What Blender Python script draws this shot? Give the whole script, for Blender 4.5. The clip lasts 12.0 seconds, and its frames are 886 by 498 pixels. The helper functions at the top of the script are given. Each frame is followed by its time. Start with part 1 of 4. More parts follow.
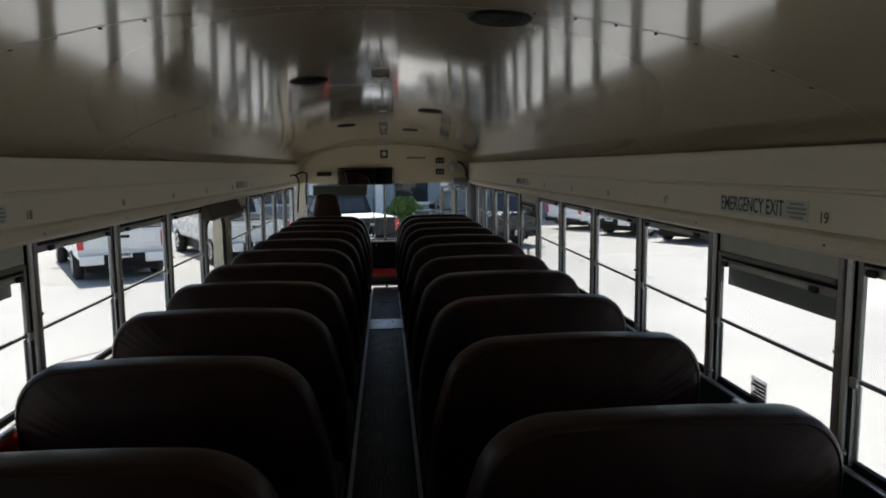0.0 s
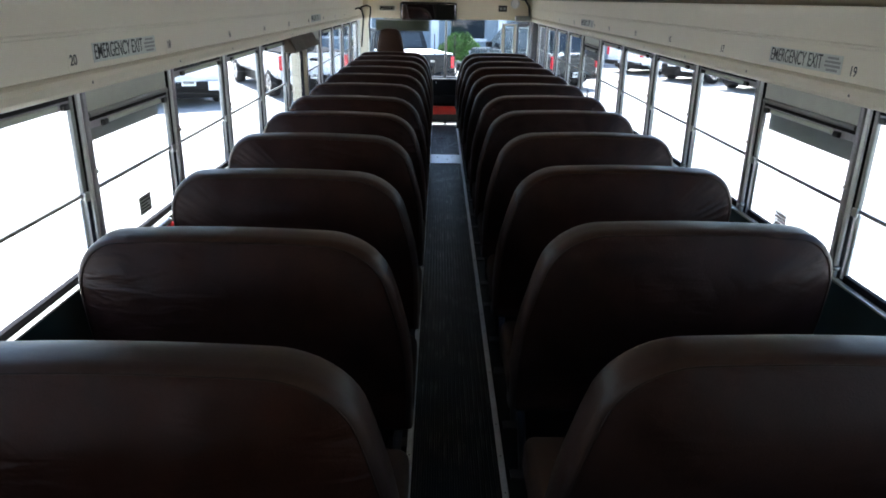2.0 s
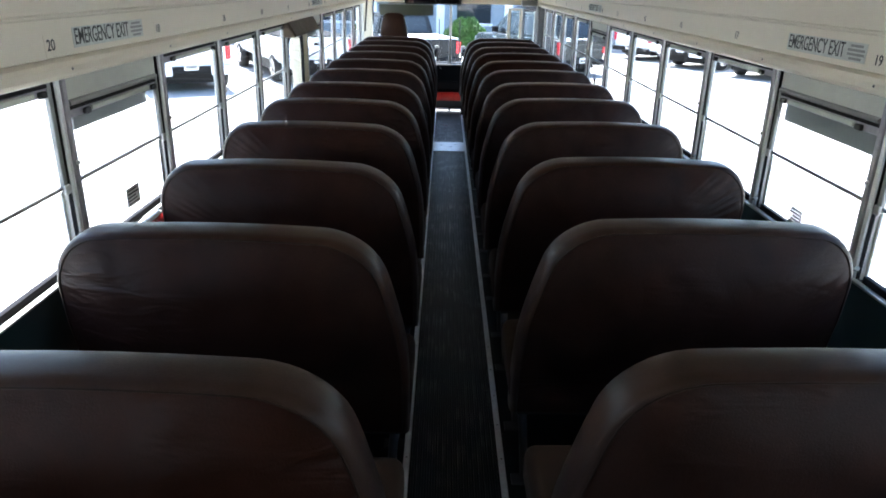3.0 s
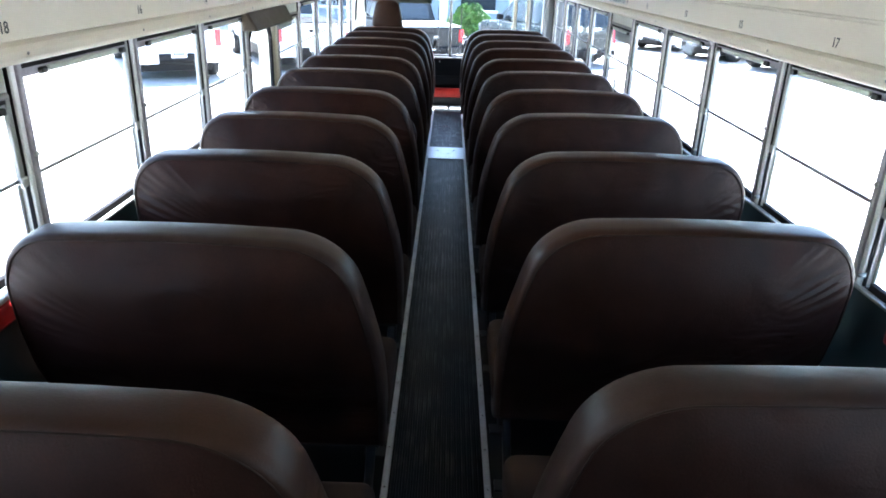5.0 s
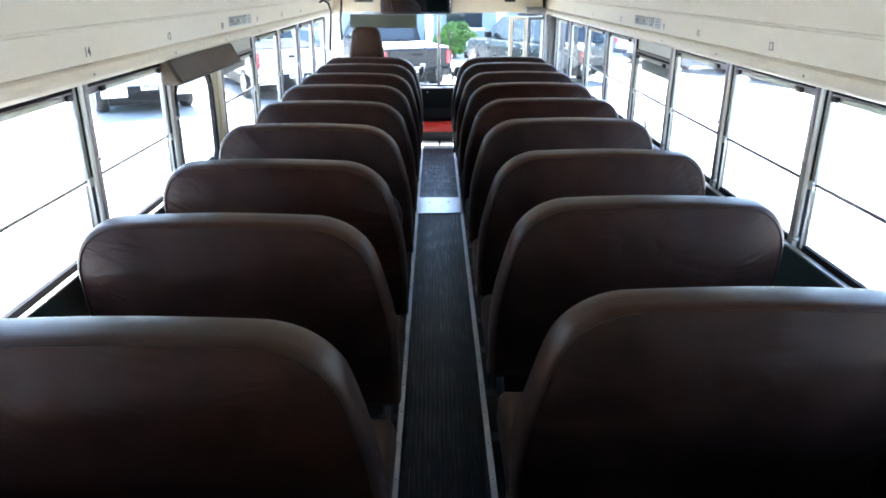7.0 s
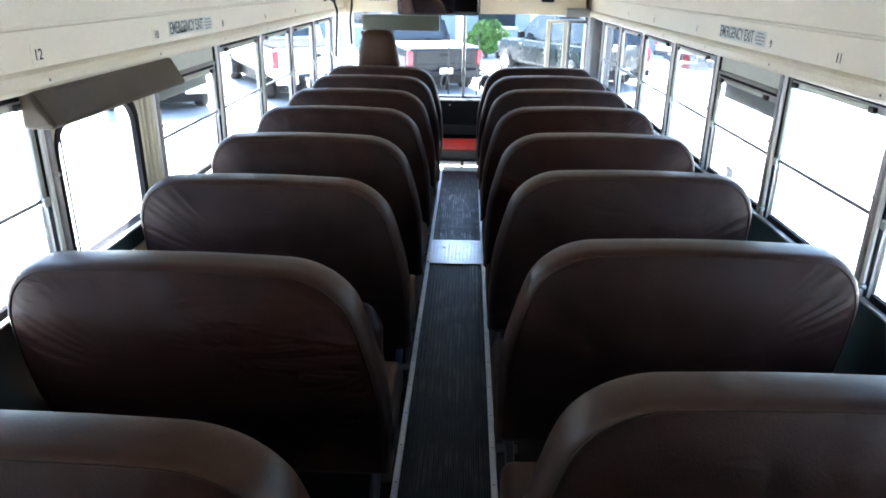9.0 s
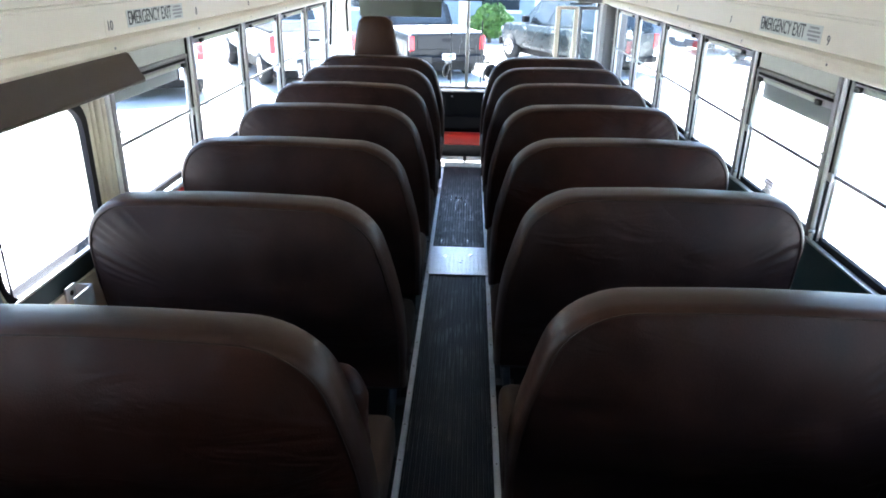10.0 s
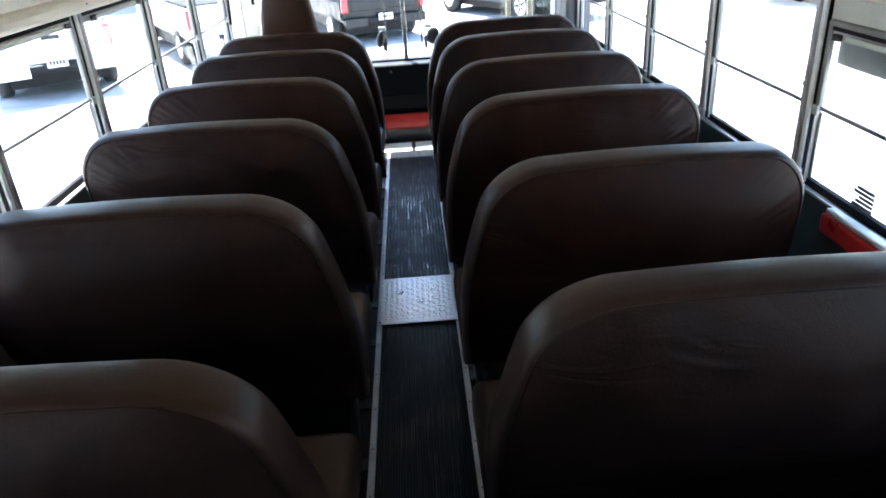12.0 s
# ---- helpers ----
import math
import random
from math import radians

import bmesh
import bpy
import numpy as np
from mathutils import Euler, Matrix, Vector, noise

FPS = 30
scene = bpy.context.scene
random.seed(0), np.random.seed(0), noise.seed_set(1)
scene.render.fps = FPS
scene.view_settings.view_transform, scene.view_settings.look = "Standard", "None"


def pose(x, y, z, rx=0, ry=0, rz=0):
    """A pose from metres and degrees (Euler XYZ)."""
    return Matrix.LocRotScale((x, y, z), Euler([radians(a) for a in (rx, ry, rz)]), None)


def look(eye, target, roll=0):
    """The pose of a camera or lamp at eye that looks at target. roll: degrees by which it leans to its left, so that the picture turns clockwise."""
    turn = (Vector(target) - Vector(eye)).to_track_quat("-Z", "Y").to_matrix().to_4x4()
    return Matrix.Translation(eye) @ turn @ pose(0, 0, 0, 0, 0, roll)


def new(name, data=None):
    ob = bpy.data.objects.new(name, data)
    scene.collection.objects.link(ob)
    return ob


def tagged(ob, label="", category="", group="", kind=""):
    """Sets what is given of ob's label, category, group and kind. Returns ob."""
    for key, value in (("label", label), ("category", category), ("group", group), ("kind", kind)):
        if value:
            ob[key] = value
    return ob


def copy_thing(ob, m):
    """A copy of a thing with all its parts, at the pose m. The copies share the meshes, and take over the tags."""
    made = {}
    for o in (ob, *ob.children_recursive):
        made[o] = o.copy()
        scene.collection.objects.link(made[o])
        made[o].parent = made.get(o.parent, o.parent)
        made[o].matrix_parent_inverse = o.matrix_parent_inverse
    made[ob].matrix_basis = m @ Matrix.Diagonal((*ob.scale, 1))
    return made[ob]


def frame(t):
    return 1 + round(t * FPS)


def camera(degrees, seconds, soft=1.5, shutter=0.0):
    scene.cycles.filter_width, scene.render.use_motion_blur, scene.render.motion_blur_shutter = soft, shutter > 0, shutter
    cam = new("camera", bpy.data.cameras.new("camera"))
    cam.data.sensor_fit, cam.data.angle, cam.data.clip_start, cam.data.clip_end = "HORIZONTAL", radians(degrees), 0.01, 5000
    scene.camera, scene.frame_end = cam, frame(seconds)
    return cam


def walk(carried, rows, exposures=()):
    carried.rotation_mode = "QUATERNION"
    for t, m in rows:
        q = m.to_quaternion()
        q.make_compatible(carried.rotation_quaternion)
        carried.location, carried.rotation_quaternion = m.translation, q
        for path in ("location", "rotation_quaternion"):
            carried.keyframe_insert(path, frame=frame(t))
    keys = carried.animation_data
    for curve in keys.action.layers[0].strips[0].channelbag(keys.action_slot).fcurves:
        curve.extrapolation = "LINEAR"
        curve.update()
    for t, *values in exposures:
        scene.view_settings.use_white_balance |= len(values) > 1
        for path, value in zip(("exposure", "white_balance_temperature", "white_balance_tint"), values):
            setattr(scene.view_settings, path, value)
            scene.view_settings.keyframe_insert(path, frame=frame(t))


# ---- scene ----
cam = camera(64.9, 12.0, soft=1.8)
PATH = [
    (0, (-0.008, 0.697, 1.524), (0.151, 2.677, 1.288), -0.6),
    (0.1, (-0.047, 0.69, 1.521), (0.049, 2.671, 1.263), 0.0),
    (0.2, (-0.07, 0.67, 1.512), (-0.049, 2.649, 1.22), -0.1),
    (0.3, (-0.089, 0.648, 1.509), (-0.107, 2.625, 1.203), 0.0),
    (0.4, (-0.096, 0.624, 1.508), (-0.12, 2.596, 1.173), -0.1),
    (0.5, (-0.095, 0.601, 1.51), (-0.115, 2.561, 1.114), -0.2),
    (1, (-0.131, 0.514, 1.519), (-0.116, 2.375, 0.787), 1.8),
    (1.5, (-0.119, 0.396, 1.543), (-0.112, 2.254, 0.803), -1.3),
    (2, (-0.121, 0.283, 1.563), (-0.101, 2.165, 0.887), 1.1),
    (2.5, (-0.116, 0.279, 1.564), (-0.1, 2.161, 0.887), 1.5),
    (3, (-0.103, 0.39, 1.559), (-0.096, 2.258, 0.845), 1.3),
    (3.2, (-0.092, 0.455, 1.566), (-0.1, 2.322, 0.851), 1.4),
    (4.8, (-0.059, 1.11, 1.548), (-0.084, 2.956, 0.777), 1.6),
    (5, (-0.046, 1.223, 1.554), (-0.044, 3.077, 0.805), 1.9),
    (5.5, (-0.052, 1.481, 1.566), (-0.026, 3.358, 0.876), 1.1),
    (6, (-0.073, 1.717, 1.577), (-0.063, 3.59, 0.877), 0.2),
    (6.5, (-0.056, 2.002, 1.587), (-0.045, 3.878, 0.895), 2.5),
    (7, (-0.071, 2.269, 1.579), (-0.049, 4.139, 0.87), 0.2),
    (7.5, (-0.098, 2.502, 1.592), (-0.025, 4.371, 0.884), -0.6),
    (7.7, (-0.07, 2.597, 1.59), (-0.091, 4.474, 0.899), -0.4),
    (9.3, (-0.001, 3.429, 1.58), (-0.055, 5.294, 0.859), 0.9),
    (9.5, (-0.006, 3.493, 1.59), (-0.025, 5.363, 0.882), 2.0),
    (10, (-0.011, 3.679, 1.583), (-0.07, 5.528, 0.824), 1.1),
    (10.5, (-0.037, 3.925, 1.564), (-0.044, 5.773, 0.8), 0.5),
    (11, (-0.049, 4.192, 1.558), (-0.045, 6.023, 0.755), -1.3),
    (11.5, (-0.013, 4.443, 1.561), (0.001, 6.289, 0.792), -0.4),
    (12, (0.014, 4.665, 1.544), (0.06, 6.464, 0.671), -3.6),
]
EXPOSURES = [(0, 0.75, 6950, 13), (0.5, 0.9, 6850, 13), (1.0, 0.85, 6700, 13), (1.5, 1.7, 6550, 12), (2.0, 2.5, 6120, 12), (2.5, 2.95, 6120, 12), (3.2, 3.0, 6120, 12),
             (4.8, 3.63, 5960, 12), (5.5, 3.93, 5950, 12), (7.5, 3.88, 5950, 12), (9.5, 3.85, 5990, 12), (11, 3.72, 6080, 12), (12, 3.4, 6120, 12)]
walk(cam, [(t, look(eye, target, roll)) for t, eye, target, roll in PATH],
     exposures=EXPOSURES)

# ---- world and sun ----
SUN_EL, SUN_AZ = radians(61), radians(22)      # height; turn from straight ahead towards the left side
world = bpy.data.worlds.new("sky")
scene.world = world
world.use_nodes = True
wn = world.node_tree
sky = wn.nodes.new("ShaderNodeTexSky")
sky.sky_type, sky.sun_disc = "NISHITA", False
sky.sun_elevation, sky.sun_rotation = SUN_EL, -SUN_AZ
wn.links.new(sky.outputs[0], wn.nodes["Background"].inputs[0])
wn.nodes["Background"].inputs[1].default_value = 0.12
sun = new("sun", bpy.data.lights.new("sun", "SUN"))
sun.data.energy, sun.data.angle, sun.data.color = 4.5, radians(0.53), (1.0, 0.965, 0.93)
sun_way = Vector((-math.sin(SUN_AZ) * math.cos(SUN_EL), math.cos(SUN_AZ) * math.cos(SUN_EL), math.sin(SUN_EL)))
sun.matrix_world = look(sun_way * 40, (0, 0, 0))

# ---- materials ----


def mat(name, rgb, rough=0.5, metal=0.0, vary=0.15, scale=6.0, bump=0.0, bump_scale=80.0, fine=0.0, spec=0.5, coat=0.0, rough_vary=0.1):
    """A surface with stains at one scale and grain at another, and fine relief."""
    m = bpy.data.materials.new(name)
    m.use_nodes = True
    t = m.node_tree
    b = t.nodes["Principled BSDF"]
    co = t.nodes.new("ShaderNodeTexCoord")
    big = t.nodes.new("ShaderNodeTexNoise")
    big.inputs["Scale"].default_value, big.inputs["Detail"].default_value = scale, 6
    t.links.new(co.outputs["Object"], big.inputs["Vector"])
    small = t.nodes.new("ShaderNodeTexNoise")
    small.inputs["Scale"].default_value, small.inputs["Detail"].default_value = bump_scale, 4
    t.links.new(co.outputs["Object"], small.inputs["Vector"])
    ramp = t.nodes.new("ShaderNodeMapRange")
    ramp.inputs["From Min"].default_value, ramp.inputs["From Max"].default_value = 0.3, 0.7
    ramp.inputs["To Min"].default_value, ramp.inputs["To Max"].default_value = 1 - vary, 1 + vary
    t.links.new(big.outputs[0], ramp.inputs["Value"])
    ramp2 = t.nodes.new("ShaderNodeMapRange")
    ramp2.inputs["From Min"].default_value, ramp2.inputs["From Max"].default_value = 0.3, 0.7
    ramp2.inputs["To Min"].default_value, ramp2.inputs["To Max"].default_value = 1 - fine, 1 + fine
    t.links.new(small.outputs[0], ramp2.inputs["Value"])
    info = t.nodes.new("ShaderNodeObjectInfo")
    ramp3 = t.nodes.new("ShaderNodeMapRange")
    ramp3.inputs["To Min"].default_value, ramp3.inputs["To Max"].default_value = 1 - vary * 0.4, 1 + vary * 0.4
    t.links.new(info.outputs["Random"], ramp3.inputs["Value"])
    m1 = t.nodes.new("ShaderNodeMath")
    m1.operation = "MULTIPLY"
    t.links.new(ramp.outputs[0], m1.inputs[0])
    t.links.new(ramp2.outputs[0], m1.inputs[1])
    m2 = t.nodes.new("ShaderNodeMath")
    m2.operation = "MULTIPLY"
    t.links.new(m1.outputs[0], m2.inputs[0])
    t.links.new(ramp3.outputs[0], m2.inputs[1])
    mul = t.nodes.new("ShaderNodeVectorMath")
    mul.operation = "SCALE"
    mul.inputs[0].default_value = rgb
    t.links.new(m2.outputs[0], mul.inputs["Scale"])
    t.links.new(mul.outputs[0], b.inputs["Base Color"])
    rr = t.nodes.new("ShaderNodeMapRange")
    rr.inputs["From Min"].default_value, rr.inputs["From Max"].default_value = 0.3, 0.7
    rr.inputs["To Min"].default_value, rr.inputs["To Max"].default_value = max(0.02, rough - rough_vary), min(1.0, rough + rough_vary)
    t.links.new(big.outputs[0], rr.inputs["Value"])
    t.links.new(rr.outputs[0], b.inputs["Roughness"])
    b.inputs["Metallic"].default_value = metal
    b.inputs["Specular IOR Level"].default_value = spec
    b.inputs["Coat Weight"].default_value = coat
    b.inputs["Coat Roughness"].default_value = 0.05
    if bump:
        bp = t.nodes.new("ShaderNodeBump")
        bp.inputs["Strength"].default_value, bp.inputs["Distance"].default_value = bump, 0.004
        t.links.new(small.outputs[0], bp.inputs["Height"])
        t.links.new(bp.outputs[0], b.inputs["Normal"])
    return m


def glass_mat(name, tint=(0.93, 0.96, 0.96), gloss=1.0):
    m = bpy.data.materials.new(name)
    m.use_nodes = True
    t = m.node_tree
    t.nodes.remove(t.nodes["Principled BSDF"])
    tr = t.nodes.new("ShaderNodeBsdfTransparent")
    tr.inputs[0].default_value = (*tint, 1)
    gl = t.nodes.new("ShaderNodeBsdfGlossy")
    gl.inputs["Roughness"].default_value = 0.01
    lw = t.nodes.new("ShaderNodeLayerWeight")
    lw.inputs[0].default_value = 0.5
    p5 = t.nodes.new("ShaderNodeMath")
    p5.operation = "POWER"
    p5.inputs[1].default_value = 5.0
    t.links.new(lw.outputs["Facing"], p5.inputs[0])
    k = t.nodes.new("ShaderNodeMath")
    k.operation = "MULTIPLY_ADD"
    k.inputs[1].default_value, k.inputs[2].default_value = 0.5 * gloss, 0.03 * gloss
    t.links.new(p5.outputs[0], k.inputs[0])
    mx = t.nodes.new("ShaderNodeMixShader")
    t.links.new(k.outputs[0], mx.inputs[0])
    t.links.new(tr.outputs[0], mx.inputs[1])
    t.links.new(gl.outputs[0], mx.inputs[2])
    t.links.new(mx.outputs[0], t.nodes["Material Output"].inputs[0])
    return m


CREAM = mat("cream enamel", (0.69, 0.63, 0.495), 0.42, vary=0.025, scale=1.5, bump=0.03, bump_scale=30, coat=0.08, rough_vary=0.03)
# cream darkened well below the walls, to hold the shade under the roof
CEIL = mat("glossy cream ceiling enamel, darkened for shade", (0.42, 0.353, 0.255), 0.12, vary=0.03, scale=1.0, bump=0.018, bump_scale=3.5, coat=0.85, rough_vary=0.03)
# yellower than the walls, and lightened for the light bounced about the front
BULKHEAD = mat("warm cream bulkhead enamel, lightened for front light", (0.74, 0.65, 0.475), 0.35, vary=0.03, scale=1.5, bump=0.03, bump_scale=30, coat=0.2, rough_vary=0.03)
CEIL.node_tree.nodes["Principled BSDF"].inputs["Coat IOR"].default_value = 1.6
CEIL.node_tree.nodes["Principled BSDF"].inputs["Coat Roughness"].default_value = 0.065
ALU = mat("brushed aluminium", (0.62, 0.62, 0.6), 0.38, 0.85, vary=0.12, scale=9, bump=0.05, bump_scale=150, fine=0.08)
LATCH = mat("pale green grey latch enamel", (0.5, 0.53, 0.46), 0.4, 0.2, vary=0.1, scale=9, bump=0.05, bump_scale=150)
ALU_DARK = mat("grey painted metal", (0.26, 0.26, 0.25), 0.45, 0.3, vary=0.12, scale=8, bump=0.05)
TRIM = mat("bright worn aluminium trim", (0.66, 0.68, 0.71), 0.4, 0.5, vary=0.14, scale=12, bump=0.05, bump_scale=120, fine=0.1)
PLATE = mat("worn bright aluminium plate", (0.74, 0.76, 0.79), 0.37, 0.9, vary=0.09, scale=14, bump=0.1, bump_scale=120, fine=0.1)
PALE_ALU = mat("pale anodised aluminium", (0.8, 0.8, 0.79), 0.4, 0.1, vary=0.1, scale=9, bump=0.05, bump_scale=150, fine=0.06)
STRIP = mat("grey mauve painted cover strip", (0.37, 0.35, 0.375), 0.45, 0.2, vary=0.2, scale=12, bump=0.1, bump_scale=90, fine=0.12)
PILLAR = mat("dark grey pillar paint", (0.12, 0.12, 0.125), 0.5, vary=0.12, scale=6, bump=0.08)
HINGE = mat("olive grey painted metal", (0.5, 0.51, 0.44), 0.45, 0.1, vary=0.1, scale=6, bump=0.06)
GASKET = mat("black rubber gasket", (0.018, 0.016, 0.018), 0.75, vary=0.2, spec=0.12)
# brown seat vinyl in two tones: panels darkened as shade, boxing lightened as lit edge
VINYL_SHADE = mat("brown vinyl, shaded tone", (0.0235, 0.0078, 0.0048), 0.42, vary=0.26, scale=7, bump=0.2, bump_scale=260, fine=0.12, rough_vary=0.06, spec=0.095)
VINYL_LIT = mat("brown vinyl, lit tone", (0.036, 0.0165, 0.0105), 0.36, vary=0.24, scale=7, bump=0.12, bump_scale=260, fine=0.1, rough_vary=0.06, spec=0.14)


def creased(m, strength):
    """Slack folds in stretched vinyl, in patches."""
    t = m.node_tree
    b = t.nodes["Principled BSDF"]
    co = t.nodes.new("ShaderNodeTexCoord")
    info = t.nodes.new("ShaderNodeObjectInfo")
    off = t.nodes.new("ShaderNodeVectorMath")
    off.operation = "MULTIPLY_ADD"
    off.inputs[1].default_value = (1, 1, 1)
    sc = t.nodes.new("ShaderNodeVectorMath")
    sc.operation = "SCALE"
    sc.inputs[0].default_value = (7.0, 3.0, 5.0)
    t.links.new(info.outputs["Random"], sc.inputs["Scale"])
    t.links.new(co.outputs["Object"], off.inputs[0])
    t.links.new(sc.outputs[0], off.inputs[2])
    turn = t.nodes.new("ShaderNodeMapping")
    turn.inputs["Rotation"].default_value = (0, -0.5, 0)
    turn.inputs["Scale"].default_value = (2.6, 4.0, 9.0)
    t.links.new(off.outputs[0], turn.inputs["Vector"])
    fold = t.nodes.new("ShaderNodeTexNoise")
    fold.inputs["Scale"].default_value, fold.inputs["Detail"].default_value, fold.inputs["Distortion"].default_value = 1.6, 2, 1.2
    t.links.new(turn.outputs[0], fold.inputs["Vector"])
    where = t.nodes.new("ShaderNodeTexNoise")
    where.inputs["Scale"].default_value = 3.0
    t.links.new(off.outputs[0], where.inputs["Vector"])
    mask = t.nodes.new("ShaderNodeMapRange")
    mask.inputs["From Min"].default_value, mask.inputs["From Max"].default_value = 0.5, 0.72
    t.links.new(where.outputs[0], mask.inputs["Value"])
    mul = t.nodes.new("ShaderNodeMath")
    mul.operation = "MULTIPLY"
    t.links.new(fold.outputs[0], mul.inputs[0])
    t.links.new(mask.outputs[0], mul.inputs[1])
    bp = t.nodes.new("ShaderNodeBump")
    bp.inputs["Strength"].default_value, bp.inputs["Distance"].default_value = strength, 0.02
    t.links.new(mul.outputs[0], bp.inputs["Height"])
    # some benches are greyer than others
    old = b.inputs["Base Color"].links[0].from_socket
    grey = t.nodes.new("ShaderNodeHueSaturation")
    fade = t.nodes.new("ShaderNodeMapRange")
    fade.inputs["To Min"].default_value, fade.inputs["To Max"].default_value = 0.76, 1.02
    val = t.nodes.new("ShaderNodeMapRange")
    val.inputs["To Min"].default_value, val.inputs["To Max"].default_value = 1.12, 0.88
    for node in (fade, val):
        t.links.new(info.outputs["Random"], node.inputs["Value"])
    t.links.new(fade.outputs[0], grey.inputs["Saturation"])
    t.links.new(val.outputs[0], grey.inputs["Value"])
    t.links.new(old, grey.inputs["Color"])
    t.links.new(grey.outputs[0], b.inputs["Base Color"])
    fine = b.inputs["Normal"].links[0].from_node
    t.links.new(bp.outputs[0], fine.inputs["Normal"])


creased(VINYL_SHADE, 0.8)
creased(VINYL_LIT, 0.2)
VINYL_TAN = mat("tan grey vinyl cushion", (0.040, 0.0225, 0.0135), 0.5, vary=0.15, scale=6, bump=0.15, bump_scale=240, fine=0.06, spec=0.15)
PIPING = mat("brown welt piping", (0.022, 0.012, 0.0085), 0.5, vary=0.1, spec=0.1)
PAD = mat("olive brown vinyl pad", (0.062, 0.045, 0.030), 0.5, vary=0.2, scale=5, bump=0.15, bump_scale=220, fine=0.08, spec=0.2)
STEEL_BLACK = mat("black painted steel", (0.02, 0.02, 0.021), 0.45, vary=0.2)
FLOOR = mat("smooth black floor rubber", (0.004, 0.005, 0.006), 0.5, vary=0.2, scale=4, bump=0.1, bump_scale=60, fine=0.15, rough_vary=0.03, spec=0.15)


def worn(m, lo, hi, y0, y1):
    """Foot-polished streaks along the ribs between y0 and y1, in broken patches."""
    t = m.node_tree
    co = t.nodes.new("ShaderNodeTexCoord")
    fac = []
    for scale, size, a, b in (((55.0, 5.0, 1.0), 1.0, 0.45, 0.62), ((1.0, 1.0, 1.0), 6.5, 0.42, 0.60)):
        mp = t.nodes.new("ShaderNodeMapping")
        mp.inputs["Scale"].default_value = scale
        t.links.new(co.outputs["Object"], mp.inputs["Vector"])
        nz = t.nodes.new("ShaderNodeTexNoise")
        nz.inputs["Scale"].default_value, nz.inputs["Detail"].default_value = size, 4
        t.links.new(mp.outputs[0], nz.inputs["Vector"])
        cut = t.nodes.new("ShaderNodeMapRange")
        cut.inputs["From Min"].default_value, cut.inputs["From Max"].default_value = a, b
        t.links.new(nz.outputs[0], cut.inputs["Value"])
        fac.append(cut.outputs[0])
    sep = t.nodes.new("ShaderNodeSeparateXYZ")
    t.links.new(co.outputs["Object"], sep.inputs[0])
    dist = t.nodes.new("ShaderNodeMath")
    dist.operation = "SUBTRACT"
    dist.inputs[1].default_value = (y0 + y1) / 2
    t.links.new(sep.outputs["Y"], dist.inputs[0])
    size = t.nodes.new("ShaderNodeMath")
    size.operation = "ABSOLUTE"
    t.links.new(dist.outputs[0], size.inputs[0])
    gate = t.nodes.new("ShaderNodeMapRange")
    gate.inputs["From Min"].default_value, gate.inputs["From Max"].default_value = (y1 - y0) * 0.3, (y1 - y0) * 0.55
    gate.inputs["To Min"].default_value, gate.inputs["To Max"].default_value = 1.0, 0.3
    t.links.new(size.outputs[0], gate.inputs["Value"])
    fac.append(gate.outputs[0])
    for k in (1, 2):
        mul = t.nodes.new("ShaderNodeMath")
        mul.operation = "MULTIPLY"
        t.links.new(fac[0], mul.inputs[0])
        t.links.new(fac[k], mul.inputs[1])
        fac[0] = mul.outputs[0]
    for key, a, b in (("Roughness", hi, lo), ("Specular IOR Level", 0.12, 1.0)):
        rng_ = t.nodes.new("ShaderNodeMapRange")
        rng_.inputs["To Min"].default_value, rng_.inputs["To Max"].default_value = a, b
        t.links.new(fac[0], rng_.inputs["Value"])
        t.links.new(rng_.outputs[0], t.nodes["Principled BSDF"].inputs[key])
    return m


# the blue in this black rubber is windshield skylight put into the base colour
RIB = mat("ribbed black aisle rubber, sky blue tint", (0.0014, 0.0046, 0.0080), 0.46, vary=0.12, scale=3, bump=0.05, bump_scale=60, fine=0.08, rough_vary=0.03, spec=0.11)
RIB_TOP = worn(mat("polished rib rubber, sky blue tint", (0.003, 0.007, 0.011), 0.5, vary=0.12, scale=3, bump=0.05, bump_scale=60, fine=0.08, rough_vary=0.03, spec=0.11), 0.14, 0.43, 7.45, 8.75)
SIDE = mat("dark green grey side panel", (0.023, 0.040, 0.043), 0.45, vary=0.15, scale=4, bump=0.05)
RED = mat("red paint", (0.5, 0.02, 0.02), 0.35, vary=0.12, scale=10, bump=0.04)
RED_CASE = mat("red vinyl", (0.48, 0.022, 0.014), 0.4, vary=0.12, scale=8, bump=0.1)
DARK_RED = mat("dark red paint", (0.2, 0.012, 0.012), 0.4, vary=0.15, scale=10, bump=0.04)
SHELL = mat("pale grey enamel", (0.40, 0.41, 0.41), 0.4, vary=0.08, scale=10, bump=0.04)
WHITE = mat("white paint", (0.8, 0.8, 0.78), 0.4, vary=0.06, scale=10)
STICKER = mat("grey sticker", (0.5, 0.52, 0.47), 0.5, vary=0.1, scale=30)
INK = mat("black ink", (0.012, 0.012, 0.012), 0.5, vary=0.0)
BLACK = mat("black plastic", (0.006, 0.006, 0.007), 0.5, vary=0.2, bump=0.1, bump_scale=150, spec=0.2)
GLASS = glass_mat("clear window glass")
FILM = glass_mat("pale translucent film", (0.62, 0.63, 0.64), 0.3)
TINT = mat("grey green visor plastic", (0.05, 0.056, 0.042), 0.4, vary=0.05)
tn = TINT.node_tree
trl = tn.nodes.new("ShaderNodeBsdfTranslucent")
trl.inputs[0].default_value = (0.03, 0.034, 0.022, 1)
addn = tn.nodes.new("ShaderNodeAddShader")
